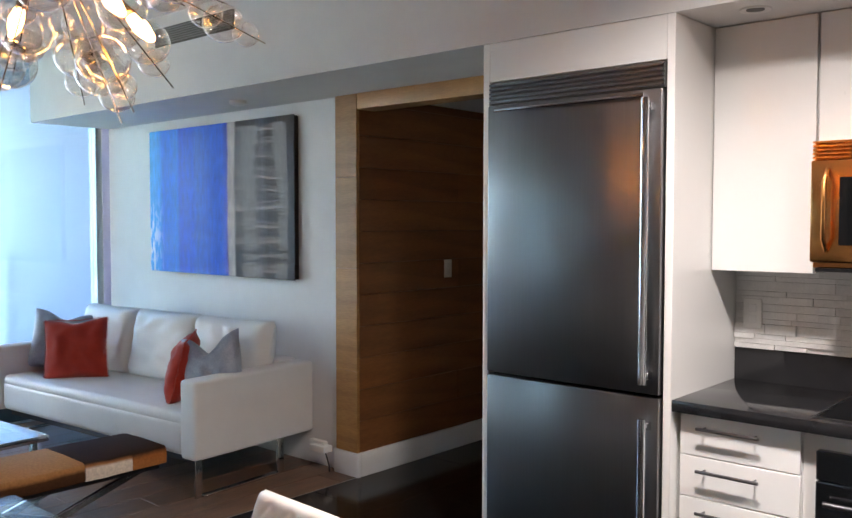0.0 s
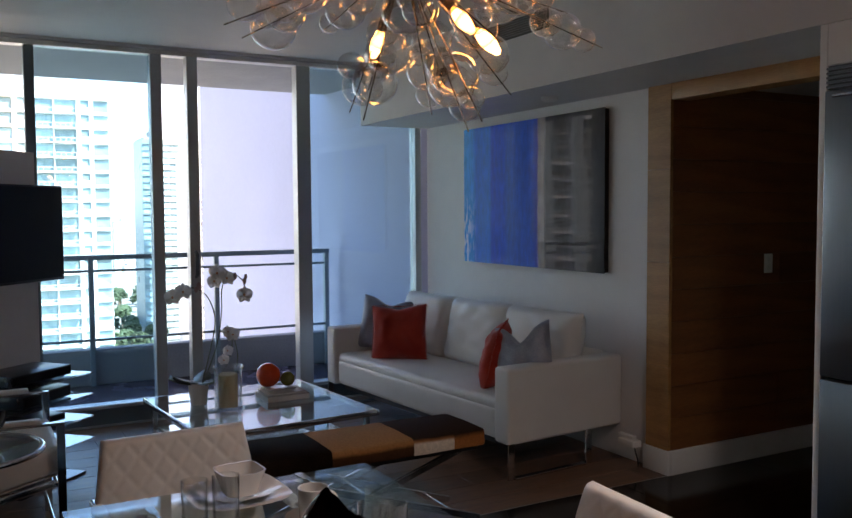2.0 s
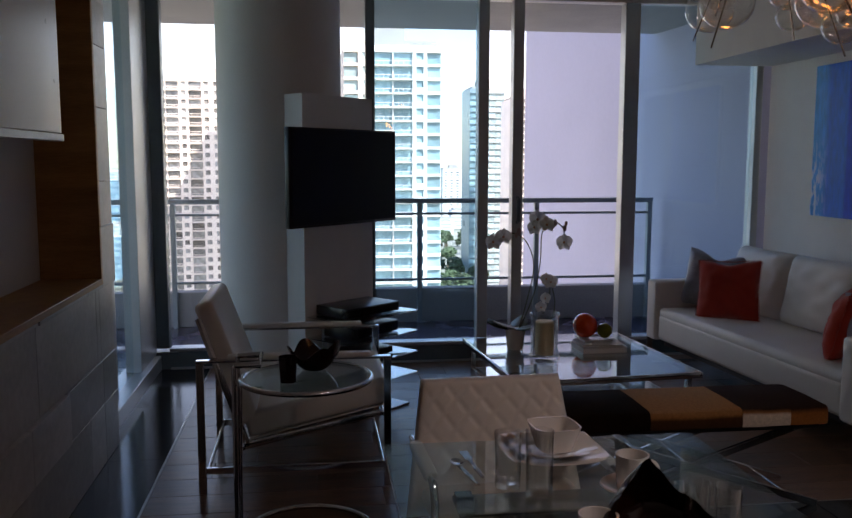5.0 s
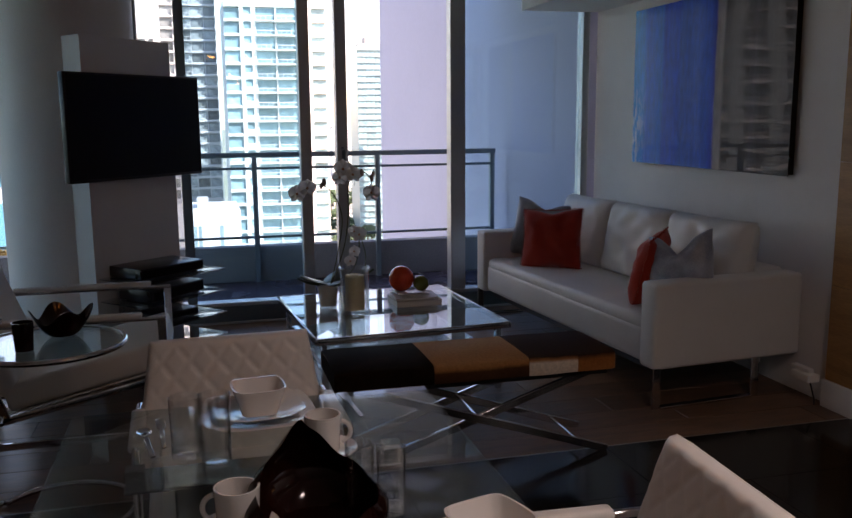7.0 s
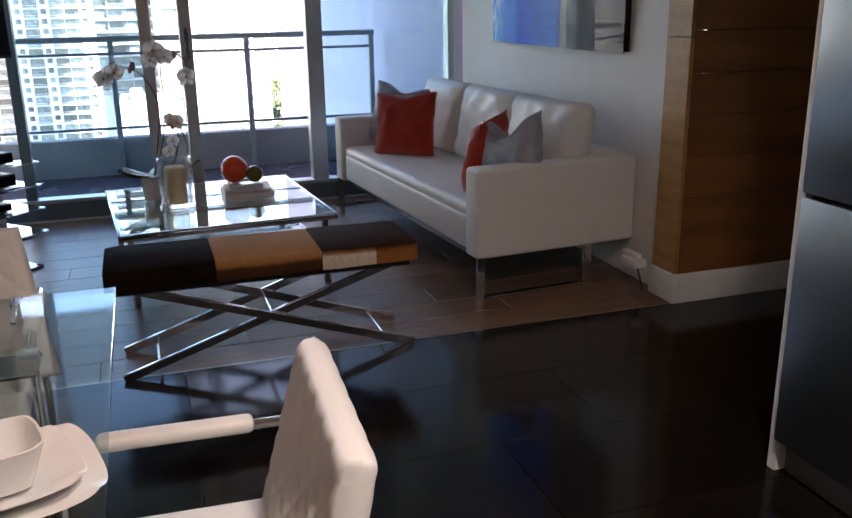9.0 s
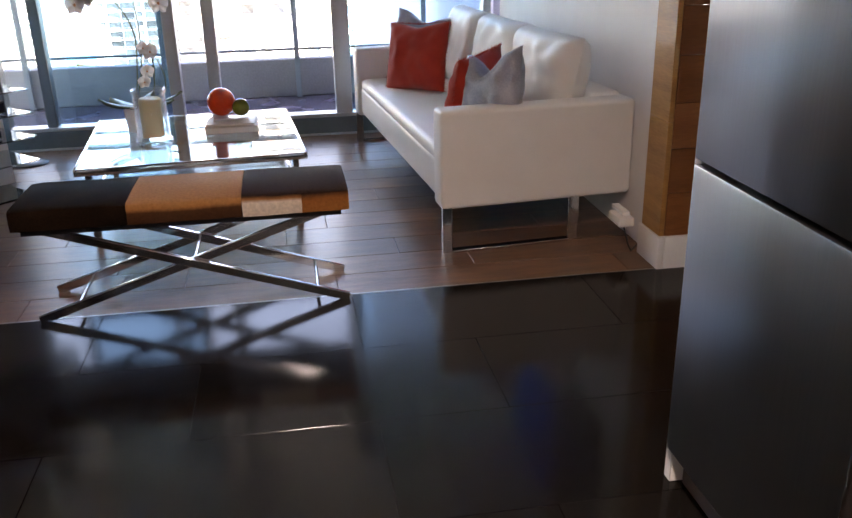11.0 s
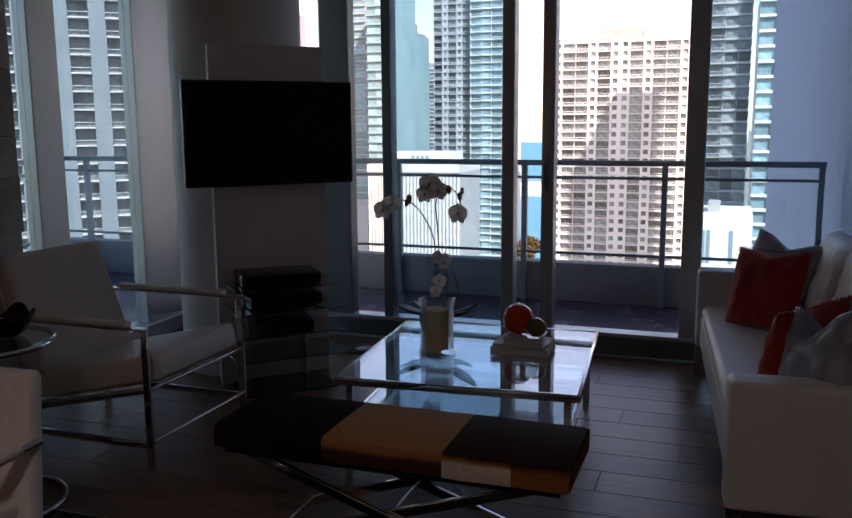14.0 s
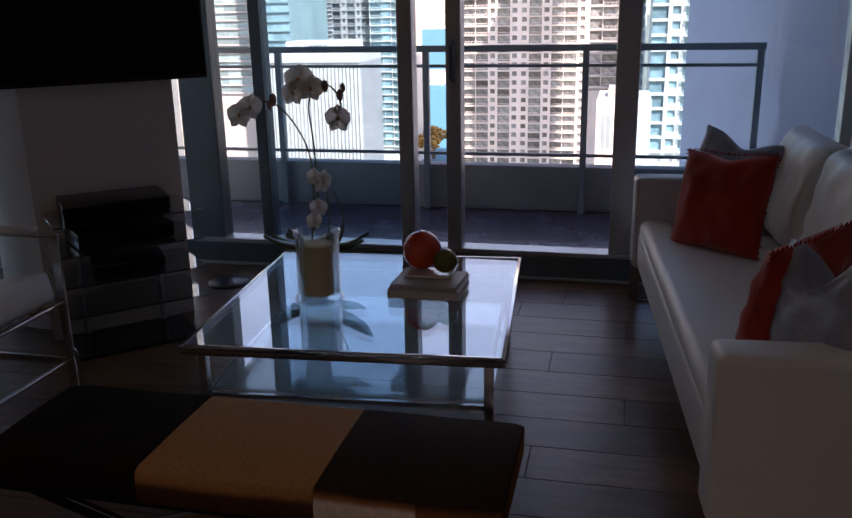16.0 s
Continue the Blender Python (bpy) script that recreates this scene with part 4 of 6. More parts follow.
# Tan above the top edge, dark brown below it.
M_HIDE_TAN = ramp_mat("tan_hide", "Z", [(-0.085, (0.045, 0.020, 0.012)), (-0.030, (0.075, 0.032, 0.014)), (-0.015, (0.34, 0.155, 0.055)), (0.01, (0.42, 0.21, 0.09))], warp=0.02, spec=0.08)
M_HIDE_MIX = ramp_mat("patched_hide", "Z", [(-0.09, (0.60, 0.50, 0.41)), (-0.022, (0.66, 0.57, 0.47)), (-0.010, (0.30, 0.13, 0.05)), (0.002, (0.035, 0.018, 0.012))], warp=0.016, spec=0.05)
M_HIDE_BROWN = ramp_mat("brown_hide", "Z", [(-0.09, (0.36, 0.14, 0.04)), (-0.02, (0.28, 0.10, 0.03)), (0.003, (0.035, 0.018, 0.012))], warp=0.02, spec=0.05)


def make_bench():
    ob = root("bench", 0.295, 12.79, -0.018, 0, "patchwork cowhide bench on crossed chrome legs", "bench")
    W, L = 0.195, 0.605
    for name, y0, y1, m, lab in (("hide_panel", -L, -0.20, M_HIDE_DARK, "dark brown cowhide panel"), ("hide_panel", -0.198, 0.21, M_HIDE_TAN, "cowhide panel, tan on top and dark brown down the sides"),
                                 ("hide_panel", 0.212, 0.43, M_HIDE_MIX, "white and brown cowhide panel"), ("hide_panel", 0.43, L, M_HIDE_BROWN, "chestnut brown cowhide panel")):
        bm = bmesh.new()
        prof = [(-W, 0.395), (-W * 1.01, 0.42), (-W * 0.998, 0.455), (-W * 0.975, 0.468), (-W * 0.90, 0.474), (0, 0.478), (W * 0.90, 0.474), (W * 0.975, 0.468), (W * 0.998, 0.455), (W * 1.01, 0.42), (W, 0.395)]
        ys = [y0 + (y1 - y0) * k / 10 for k in range(11)]
        rows = []
        for y in ys:
            e = min(1.0, (L - abs(y)) / 0.02)
            f = 0.965 + 0.035 * math.sqrt(max(0, e))
            rows.append([bm.verts.new((x * f, y, 0.395 + (z - 0.395) * f + 0.002 * noise.noise(Vector((x * 9, y * 9, 1))) - 0.475)) for x, z in prof])
        for a, b in zip(rows, rows[1:]):
            for i in range(len(prof) - 1):
                bm.faces.new((a[i], a[i + 1], b[i + 1], b[i]))
            bm.faces.new((a[-1], a[0], b[0], b[-1]))
        bm.faces.new(rows[0])
        bm.faces.new(rows[-1][::-1])
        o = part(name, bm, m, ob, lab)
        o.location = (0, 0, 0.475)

    def bar(p, q, w, t, name="leg", label=""):
        p, q = Vector(p), Vector(q)
        d = q - p
        bm = box(bmesh.new(), -t / 2, t / 2, -w / 2, w / 2, 0, d.length, 0.003, 1)
        put(bm, Matrix.Translation(p) @ d.to_track_quat("Z", "Y").to_matrix().to_4x4())
        return part(name, bm, M_CHROME, ob, label)

    for k, x in enumerate((-0.15, 0.145)):
        bar((x, -0.575, 0.026), (x, 0.545, 0.394), 0.034, 0.016, "leg", "crossed flat chrome leg")
        bar((x + 0.0165, 0.590, 0.026), (x + 0.0165, -0.53, 0.394), 0.034, 0.016, "leg", "crossed flat chrome leg")
    for y, z in ((0.01, 0.21), (0.47, 0.06), (-0.44, 0.06)):
        part("stretcher", tube(bmesh.new(), [(-0.142, y, z), (0.137, y, z)], 0.007, 10), M_CHROME, ob, "thin chrome rod")
    part("seat_board", box(bmesh.new(), -W + 0.02, W - 0.02, -L + 0.03, L - 0.03, 0.372, 0.3945), M_BLACK, ob)
    return ob


make_bench()

# ---- armchair ----


def make_armchair():
    ob = root("armchair", -0.38, 11.11, 0, 0, "low white leather lounge chair in a polished chrome flat bar frame", "armchair")

    def bar(p, q, w=0.035, t=0.014, mt=M_CHROME, name="frame_bar", label="", bev=0.002):
        p, q = Vector(p), Vector(q)
        d = q - p
        bm = box(bmesh.new(), -t / 2, t / 2, -w / 2, w / 2, 0, d.length, bev, 2)
        put(bm, Matrix.Translation(p) @ d.to_track_quat("Z", "Y").to_matrix().to_4x4())
        return part(name, bm, mt, ob, label)

    for s in (-1, 1):
        x = s * 0.365
        part("leg", box(bmesh.new(), x - 0.007, x + 0.007, 0.40, 0.435, 0, 0.605, 0.002, 1), M_CHROME, ob, "flat chrome front leg")
        part("leg", box(bmesh.new(), x - 0.007, x + 0.007, -0.44, -0.405, 0, 0.605, 0.002, 1), M_CHROME, ob, "flat chrome rear leg")
        part("arm_bar", box(bmesh.new(), x - 0.018, x + 0.018, -0.44, 0.435, 0.606, 0.618, 0.003, 1), M_CHROME, ob)
        part("side_rail", box(bmesh.new(), x - 0.007, x + 0.007, -0.405, 0.40, 0.09, 0.12, 0.002, 1), M_CHROME, ob)
        part("arm_pad", box(bmesh.new(), x - 0.025, x + 0.025, -0.30, 0.34, 0.619, 0.640, 0.008, 3), M_LEATHER, ob, "white leather arm pad")
        bar((s * 0.325, 0.40, 0.34), (s * 0.325, -0.24, 0.20), 0.03, 0.012)
        bar((s * 0.325, -0.22, 0.20), (s * 0.325, -0.43, 0.80), 0.03, 0.012)
    for y, z in ((0.40, 0.34), (-0.24, 0.20), (-0.40, 0.105), (0.40, 0.105)):
        part("cross_bar", tube(bmesh.new(), [(-0.358, y, z), (0.358, y, z)], 0.009, 10), M_CHROME, ob)
    bm = box(bmesh.new(), -0.31, 0.31, -0.34, 0.34, -0.06, 0.06, 0.025, 4)
    put(bm, pose(0, 0.10, 0.365, 13, 0, 0))
    part("seat", bm, M_LEATHER, ob, "thick white leather seat cushion")
    bm = box(bmesh.new(), -0.31, 0.31, -0.045, 0.045, -0.30, 0.30, 0.03, 4)
    put(bm, pose(0, -0.31, 0.585, 20, 0, 0))
    part("backrest", bm, M_LEATHER, ob, "white leather backrest")
    for k in range(11):
        x = -0.27 + k * 0.054
        bm = box(bmesh.new(), x - 0.018, x + 0.018, -0.35, 0.34, -0.006, 0.0, 0.001, 1)
        put(bm, pose(0, 0.08, 0.292, 13, 0, 0))
        part("strap", bm, M_LEATHER, ob)
    return ob


make_armchair()

# ---- round side table ----


def make_side_table():
    ob = root("side_table", 0.47, 11.165, 0, 0, "round clear glass side table with a tubular chrome frame", "side table")
    R, z = 0.255, 0.65
    part("top_ring", tube(bmesh.new(), arc(0, 0, z, R, 0, 360, 48)[:-1], 0.011, 10, True), M_CHROME, ob)
    bm = bmesh.new()
    lathe(bm, [(0, z - 0.004), (R - 0.013, z - 0.004), (R - 0.013, z + 0.005), (0, z + 0.005)], 48)
    part("tabletop", bm, M_TABLEGLASS, ob, "round clear glass top")
    part("base_ring", tube(bmesh.new(), arc(0, 0, 0.0115, R, -60, 240, 44), 0.011, 10), M_CHROME, ob)
    for x in (-0.085, 0.085):
        part("upright", tube(bmesh.new(), [(x, -0.275, 0.0115), (x, -0.275, z + 0.075)], 0.010, 10), M_CHROME, ob)
    part("handle", tube(bmesh.new(), [(-0.085, -0.275, z + 0.075), (-0.085, -0.18, z + 0.077), (0.085, -0.18, z + 0.077), (0.085, -0.275, z + 0.075)], 0.010, 10), M_CHROME, ob)
    part("floor_tube", tube(bmesh.new(), [(-0.135, -0.234, 0.0115), (-0.085, -0.275, 0.0115), (0.085, -0.275, 0.0115), (0.135, -0.234, 0.0115)], 0.0105, 10), M_CHROME, ob)
    for x in (-0.045, 0.045):
        part("support", tube(bmesh.new(), [(x, -0.272, 0.02), (x, -0.262, z - 0.014)], 0.008, 10), M_CHROME, ob)
    return ob


make_side_table()
M_SMOKE = mat("dark_smoked_glass", (0.004, 0.002, 0.002), 0.08, color2=(0.016, 0.003, 0.002), scale=4, spec=0.35)


def wavy_bowl(name, x, y, z, r, h, label, waves=4, amp=0.25, rz=0.0, lean=0.0):
    bm = bmesh.new()
    n, m = 48, 9
    shells = []
    for off in (0.0, 0.004):
        rows = []
        for i in range(m + 1):
            t = i / m
            row = []
            for j in range(n):
                a = 2 * math.pi * j / n
                wave = math.cos(waves * a) * amp * t ** 2
                rr = (0.28 + 0.72 * t ** 0.7) * r * (1 + wave * 0.25) - off
                zz = h * t ** 1.3 * (1 + wave) + off * (1 - t)
                row.append(bm.verts.new((rr * math.cos(a), rr * math.sin(a) * (1 - 0.3 * lean), zz)))
            rows.append(row)
        for a, b in zip(rows, rows[1:]):
            for j in range(n):
                k = (j + 1) % n
                bm.faces.new((a[j], a[k], b[k], b[j]))
        bm.faces.new(rows[0])
        shells.append(rows)
    a, b = shells[0][-1], shells[1][-1]
    for j in range(n):
        k = (j + 1) % n
        bm.faces.new((a[j], a[k], b[k], b[j]))
    ob = part(name, bm, M_SMOKE)
    ob.matrix_basis = pose(x, y, z, 0, 0, rz)
    return tagged(ob, label, "bowl")


wavy_bowl("glass_bowl", 0.37, 11.195, 0.6555, 0.105, 0.085, "dark smoked glass bowl with a wavy rim on the side table", 4, 0.3, 20)
bm = bmesh.new()
lathe(bm, [(0, 0), (0.030, 0), (0.036, 0.10), (0.034, 0.10), (0.028, 0.006), (0, 0.006)], 32)
ob = part("tumbler", bm, M_SMOKE)
ob.matrix_basis = pose(0.55, 11.095, 0.6555)
tagged(ob, "dark smoked glass tumbler on the round side table", "cup")

# ---- television, shelf stand ----
TV = root("television", -1.360, 11.386, 1.405, 136.5, "large flat black television on a wall arm", "television")
part("bezel", box(bmesh.new(), -0.478, 0.478, -0.022, 0.018, -0.285, 0.285, 0.006, 2), M_BLACK, TV)
part("screen", box(bmesh.new(), -0.464, 0.464, -0.026, -0.0225, -0.268, 0.273), M_SCREEN, TV)
part("wall_arm", box(bmesh.new(), -0.10, 0.10, 0.019, 0.045, -0.12, 0.12, 0.004, 1), M_BLACK, TV)


def make_stand():
    ob = root("media_stand", -1.25, 11.49, 0, 134.5, "black glass media stand with four floating shelves", "shelf unit")
    for z in (0.20, 0.33, 0.46, 0.585):
        part("shelf", box(bmesh.new(), -0.30, 0.30, -0.185, 0.185, z, z + 0.008, 0.002, 1), M_SMOKEPANE, ob, "smoked glass shelf")
    for x in (-0.17, 0.17):
        part("upright", tube(bmesh.new(), [(x, 0.16, 0.0), (x, 0.16, 0.62)], 0.014, 12), M_ALU, ob)
    part("base", box(bmesh.new(), -0.26, 0.26, -0.15, 0.18, 0.0, 0.012, 0.003, 1), M_BLACKGLASS, ob)
    return ob


M_BLACKGLASS = mat("black_glass", (0.006, 0.007, 0.008), 0.04, coat=0.3)
M_SMOKEPANE = glass_mat("smoked_pane", (0.50, 0.54, 0.56), 2.4, 0.07)
make_stand()


def device(x, y, z, w, d, h, rz, label, name="media_box"):
    ob = root(name, x, y, z, rz, label, "electronics")
    part("case", box(bmesh.new(), -w / 2, w / 2, -d / 2, d / 2, 0.006, h, 0.004, 2), M_BLACK, ob)
    part("front_panel", box(bmesh.new(), -w / 2 + 0.01, w / 2 - 0.01, -d / 2 - 0.003, -d / 2 - 0.0005, 0.014, h - 0.008), M_SCREEN, ob)
    for s in (-1, 1):
        part("foot", box(bmesh.new(), s * w * 0.4 - 0.012, s * w * 0.4 + 0.012, -d * 0.4, d * 0.4, 0, 0.0058), M_BLACK, ob)
    return ob


device(-1.25, 11.46, 0.5935, 0.43, 0.27, 0.062, 131, "black media player on the top glass shelf")
device(-1.24, 11.48, 0.4685, 0.40, 0.25, 0.070, 138, "black receiver box on a glass shelf")
device(-1.26, 11.49, 0.3385, 0.30, 0.20, 0.045, 128, "small black set top box on a glass shelf")
bm = bmesh.new()
lathe(bm, [(0, 0), (0.11, 0), (0.115, 0.006), (0.10, 0.016), (0, 0.018)], 40)
ob = part("floor_disc", bm, M_BLACK)
ob.matrix_basis = pose(-2.08, 11.55, 0.0)
tagged(ob, "flat round dark puck on the floor by the window", "device")

# ---- wall art ----


def art_material():
    m = bpy.data.materials.new("acrylic_print")
    m.use_nodes = True
    n, l = m.node_tree.nodes, m.node_tree.links
    b = n["Principled BSDF"]
    b.inputs["Roughness"].default_value, b.inputs["Coat Weight"].default_value, b.inputs["Coat Roughness"].default_value = 0.5, 0.24, 0.02
    b.inputs["Specular IOR Level"].default_value = 0.15
    b.inputs["Coat IOR"].default_value = 1.6
    wv, wb = n.new("ShaderNodeTexNoise"), n.new("ShaderNodeBump")
    wv.inputs["Scale"].default_value, wb.inputs["Strength"].default_value, wb.inputs["Distance"].default_value = 1.6, 0.06, 0.06
    l.new(wv.outputs[0], wb.inputs["Height"])
    l.new(wb.outputs[0], b.inputs["Coat Normal"])
    co, sp, nz, ad, rp = (n.new(k) for k in ("ShaderNodeTexCoord", "ShaderNodeSeparateXYZ", "ShaderNodeTexNoise", "ShaderNodeMath", "ShaderNodeValToRGB"))
    mp = n.new("ShaderNodeMapping")
    mp.inputs["Scale"].default_value = (3.5, 1, 1.1)
    l.new(co.outputs["Object"], mp.inputs[0])
    l.new(mp.outputs[0], nz.inputs["Vector"])
    nz.inputs["Scale"].default_value, nz.inputs["Detail"].default_value = 2.2, 6
    l.new(co.outputs["Object"], sp.inputs[0])
    ad.operation = "MULTIPLY_ADD"
    ad.inputs[1].default_value = 0.05
    l.new(nz.outputs[0], ad.inputs[0])
    l.new(sp.outputs[0], ad.inputs[2])
    mr = n.new("ShaderNodeMapRange")
    mr.inputs["From Min"].default_value, mr.inputs["From Max"].default_value = -0.835, 0.875
    l.new(ad.outputs[0], mr.inputs[0])
    l.new(mr.outputs[0], rp.inputs[0])
    rp.color_ramp.interpolation = "LINEAR"
    stops = [(0.0, (0.01, 0.36, 0.86)), (0.09, (0.005, 0.30, 0.86)), (0.12, (0.0, 0.16, 0.74)), (0.23, (0.0, 0.19, 0.80)), (0.245, (0.0, 0.09, 0.70)), (0.34, (0.0, 0.10, 0.74)),
             (0.37, (0.01, 0.12, 0.66)), (0.55, (0.0, 0.11, 0.70)), (0.58, (0.0, 0.04, 0.50)), (0.59, (0.34, 0.31, 0.33)), (0.625, (0.38, 0.34, 0.33)), (0.64, (0.035, 0.030, 0.035)),
             (0.74, (0.045, 0.04, 0.044)), (0.80, (0.07, 0.07, 0.085)), (0.84, (0.03, 0.03, 0.036)), (0.91, (0.04, 0.036, 0.036)), (1.0, (0.018, 0.018, 0.022))]
    while len(rp.color_ramp.elements) < len(stops):
        rp.color_ramp.elements.new(0.5)
    for e, (p, c) in zip(rp.color_ramp.elements, stops):
        e.position, e.color = p, (*c, 1)
    n2 = n.new("ShaderNodeTexNoise")
    n2.inputs["Scale"].default_value, n2.inputs["Detail"].default_value = 9, 8
    l.new(mp.outputs[0], n2.inputs["Vector"])
    hs, m2 = n.new("ShaderNodeHueSaturation"), n.new("ShaderNodeMapRange")
    m2.inputs["From Min"].default_value, m2.inputs["From Max"].default_value = 0.35, 0.65
    m2.inputs["To Min"].default_value, m2.inputs["To Max"].default_value = 0.86, 1.16
    l.new(n2.outputs[0], m2.inputs[0])
    l.new(m2.outputs[0], hs.inputs["Value"])
    l.new(rp.outputs[0], hs.inputs["Color"])
    # white foam low on the pale side
    fx, fz, mul, nm, mx = n.new("ShaderNodeMapRange"), n.new("ShaderNodeMapRange"), n.new("ShaderNodeMath"), n.new("ShaderNodeMapRange"), n.new("ShaderNodeMix")
    fx.inputs["From Min"].default_value, fx.inputs["From Max"].default_value = -0.62, -0.80
    fz.inputs["From Min"].default_value, fz.inputs["From Max"].default_value = 0.05, -0.25
    l.new(ad.outputs[0], fx.inputs[0])
    l.new(sp.outputs[2], fz.inputs[0])
    mul.operation = "MULTIPLY"
    l.new(fx.outputs[0], mul.inputs[0])
    l.new(fz.outputs[0], mul.inputs[1])
    nm.inputs["From Min"].default_value, nm.inputs["From Max"].default_value = 0.48, 0.55
    l.new(n2.outputs[0], nm.inputs[0])
    m3 = n.new("ShaderNodeMath")
    m3.operation = "MULTIPLY"
    l.new(mul.outputs[0], m3.inputs[0])
    l.new(nm.outputs[0], m3.inputs[1])
    mx.data_type = "RGBA"
    mx.inputs["B"].default_value = (0.75, 0.80, 0.88, 1)
    mx.inputs[7].default_value = (0.75, 0.80, 0.88, 1)
    l.new(m3.outputs[0], mx.inputs[0])
    l.new(hs.outputs[0], mx.inputs[6])
    l.new(mx.outputs[2], b.inputs["Base Color"])
    return m


ART = root("wall_art", -0.970, 14.685, 1.640, 0, "wide glossy abstract print in blue, white and charcoal bands", "picture")
part("print", box(bmesh.new(), -0.835, 0.835, -0.005, 0.0, -0.515, 0.515, 0.001, 1), art_material(), ART, "glossy acrylic sheet")
part("mount", box(bmesh.new(), -0.828, 0.828, 0.0005, 0.034, -0.508, 0.508), M_BLACK, ART, "dark backing mount")

# ---- dining table and its setting ----


def make_dining_table():
    ob = root("dining_table", 2.28, 11.83, 0, 0, "rectangular clear glass dining table on dark pedestals with chrome", "table")
    part("tabletop", box(bmesh.new(), -0.76, 0.76, -0.45, 0.45, 0.708, 0.722, 0.003, 1), M_DININGGLASS, ob, "clear glass top")
    for x in (-0.42, 0.46):
        part("pedestal", box(bmesh.new(), x - 0.035, x + 0.035, -0.20, 0.20, 0.012, 0.672, 0.006, 1), M_BLACK, ob, "dark pedestal")
        part("foot", box(bmesh.new(), x - 0.09, x + 0.09, -0.34, 0.34, 0.0, 0.0115, 0.002, 1), M_CHROME, ob)
        part("top_plate", box(bmesh.new(), x - 0.06, x + 0.06, -0.30, 0.30, 0.673, 0.6815, 0.002, 1), M_CHROME, ob)
        for y in (-0.28, 0.28):
            part("pad", box(bmesh.new(), x - 0.02, x + 0.02, y - 0.02, y + 0.02, 0.682, 0.7075), M_CHROME, ob)
    return ob


make_dining_table()


def make_dining_chair():
    """Faces -y."""
    ob = root("dining_chair", 0, 0, 0, 0, "white quilted leather dining chair with chrome arms at the table", "chair", "chairs round the table")
    bm = quilted(0.60, 0.44, 0.066, 6, 0.0048, 72, 0.21)
    put(bm, pose(0, 0.238, 0.576, -14, 0, 0))
    part("backrest", bm, M_LEATHER, ob, "diamond quilted white leather back")
    part("seat", box(bmesh.new(), -0.25, 0.25, -0.24, 0.24, 0.40, 0.465, 0.025, 3), M_LEATHER, ob)
    for s in (-1, 1):
        x = s * 0.272
        part("arm_tube", tube(bmesh.new(), [(x, 0.245, 0.605), (x, -0.15, 0.605), (x, -0.19, 0.56), (x, -0.19, 0.012)], 0.011, 10), M_CHROME, ob)
        part("arm_pad", box(bmesh.new(), x - 0.021, x + 0.021, -0.12, 0.17, 0.595, 0.625, 0.012, 3), M_LEATHER, ob, "white leather arm pad")
        part("leg", tube(bmesh.new(), [(x * 0.93, 0.235, 0.012), (x * 0.93, 0.235, 0.50)], 0.011, 10), M_CHROME, ob, "chrome rear leg")
        part("floor_tube", tube(bmesh.new(), [(x, -0.19, 0.012), (x * 0.93, 0.235, 0.012)], 0.0115, 10), M_CHROME, ob)
    part("seat_rail", tube(bmesh.new(), [(-0.268, -0.19, 0.385), (0.268, -0.19, 0.385)], 0.010, 10), M_CHROME, ob)
    part("seat_rail", tube(bmesh.new(), [(-0.25, 0.225, 0.385), (0.25, 0.225, 0.385)], 0.010, 10), M_CHROME, ob)
    return ob


chair = make_dining_chair()
chair.matrix_basis = pose(1.36, 11.79, 0, 0, 0, 92)
chair2 = copy_thing(chair, pose(2.405, 12.345, 0, 0, 0, -3))
chair2["label"] = "white quilted leather dining chair tucked in along the table's long edge"


def square_dish(bm, w0, w1, z0, z1, t, curve=0.0, n=16):
    """A square dish, open above: half width w0 at z0 to w1 at z1, edges dished by curve."""
    def ring(w, z, c):
        out = []
        for e in range(4):
            for i in range(n):
                u = i / n * 2 - 1
                x, y = [(u, -1), (1, u), (-u, 1), (-1, -u)][e]
                q = 0.16
                r = max(abs(x), abs(y))
                x, y = x * (1 - q * max(0, abs(y) * abs(x)) ** 3), y * (1 - q * max(0, abs(y) * abs(x)) ** 3)
                out.append(bm.verts.new((x * w, y * w, z + c * (abs(u) ** 3))))
        return out
    seq = [ring(w0, z0, 0), ring(w1, z1, curve), ring(w1 - t, z1, curve), ring(w0 - t, z0 + t, 0)]
    for a, b in zip(seq, seq[1:]):
        for j in range(len(a)):
            k = (j + 1) % len(a)
            bm.faces.new((a[j], a[k], b[k], b[j]))
    bm.faces.new(seq[0][::-1])
    bm.faces.new(seq[-1])
    return bm


def plate(x, y, z, w, rz, label):
    ob = part("plate", square_dish(bmesh.new(), w * 0.6, w, 0, 0.018, 0.004, 0.008), M_CHINA)
    ob.matrix_basis = pose(x, y, z, 0, 0, rz)
    return tagged(ob, label, "plate", "place settings")


def square_bowl(x, y, z, w, h, rz, label):
    ob = part("square_bowl", square_dish(bmesh.new(), w * 0.66, w, 0, h, 0.004, 0.002), M_CHINA)
    ob.matrix_basis = pose(x, y, z, 0, 0, rz)
    return tagged(ob, label, "bowl", "place settings")


T = 0.7225
for x, y, rz in ((1.655, 11.825, 2), (2.45, 12.14, 14)):
    plate(x, y, T, 0.135, rz, "large white square dinner plate on the glass table")
    plate(x, y, T + 0.0125, 0.108, rz + 4, "white square salad plate stacked on a larger one")
    square_bowl(x + 0.02, y, T + 0.024, 0.064, 0.066, rz + 3, "small white square china bowl on stacked plates")


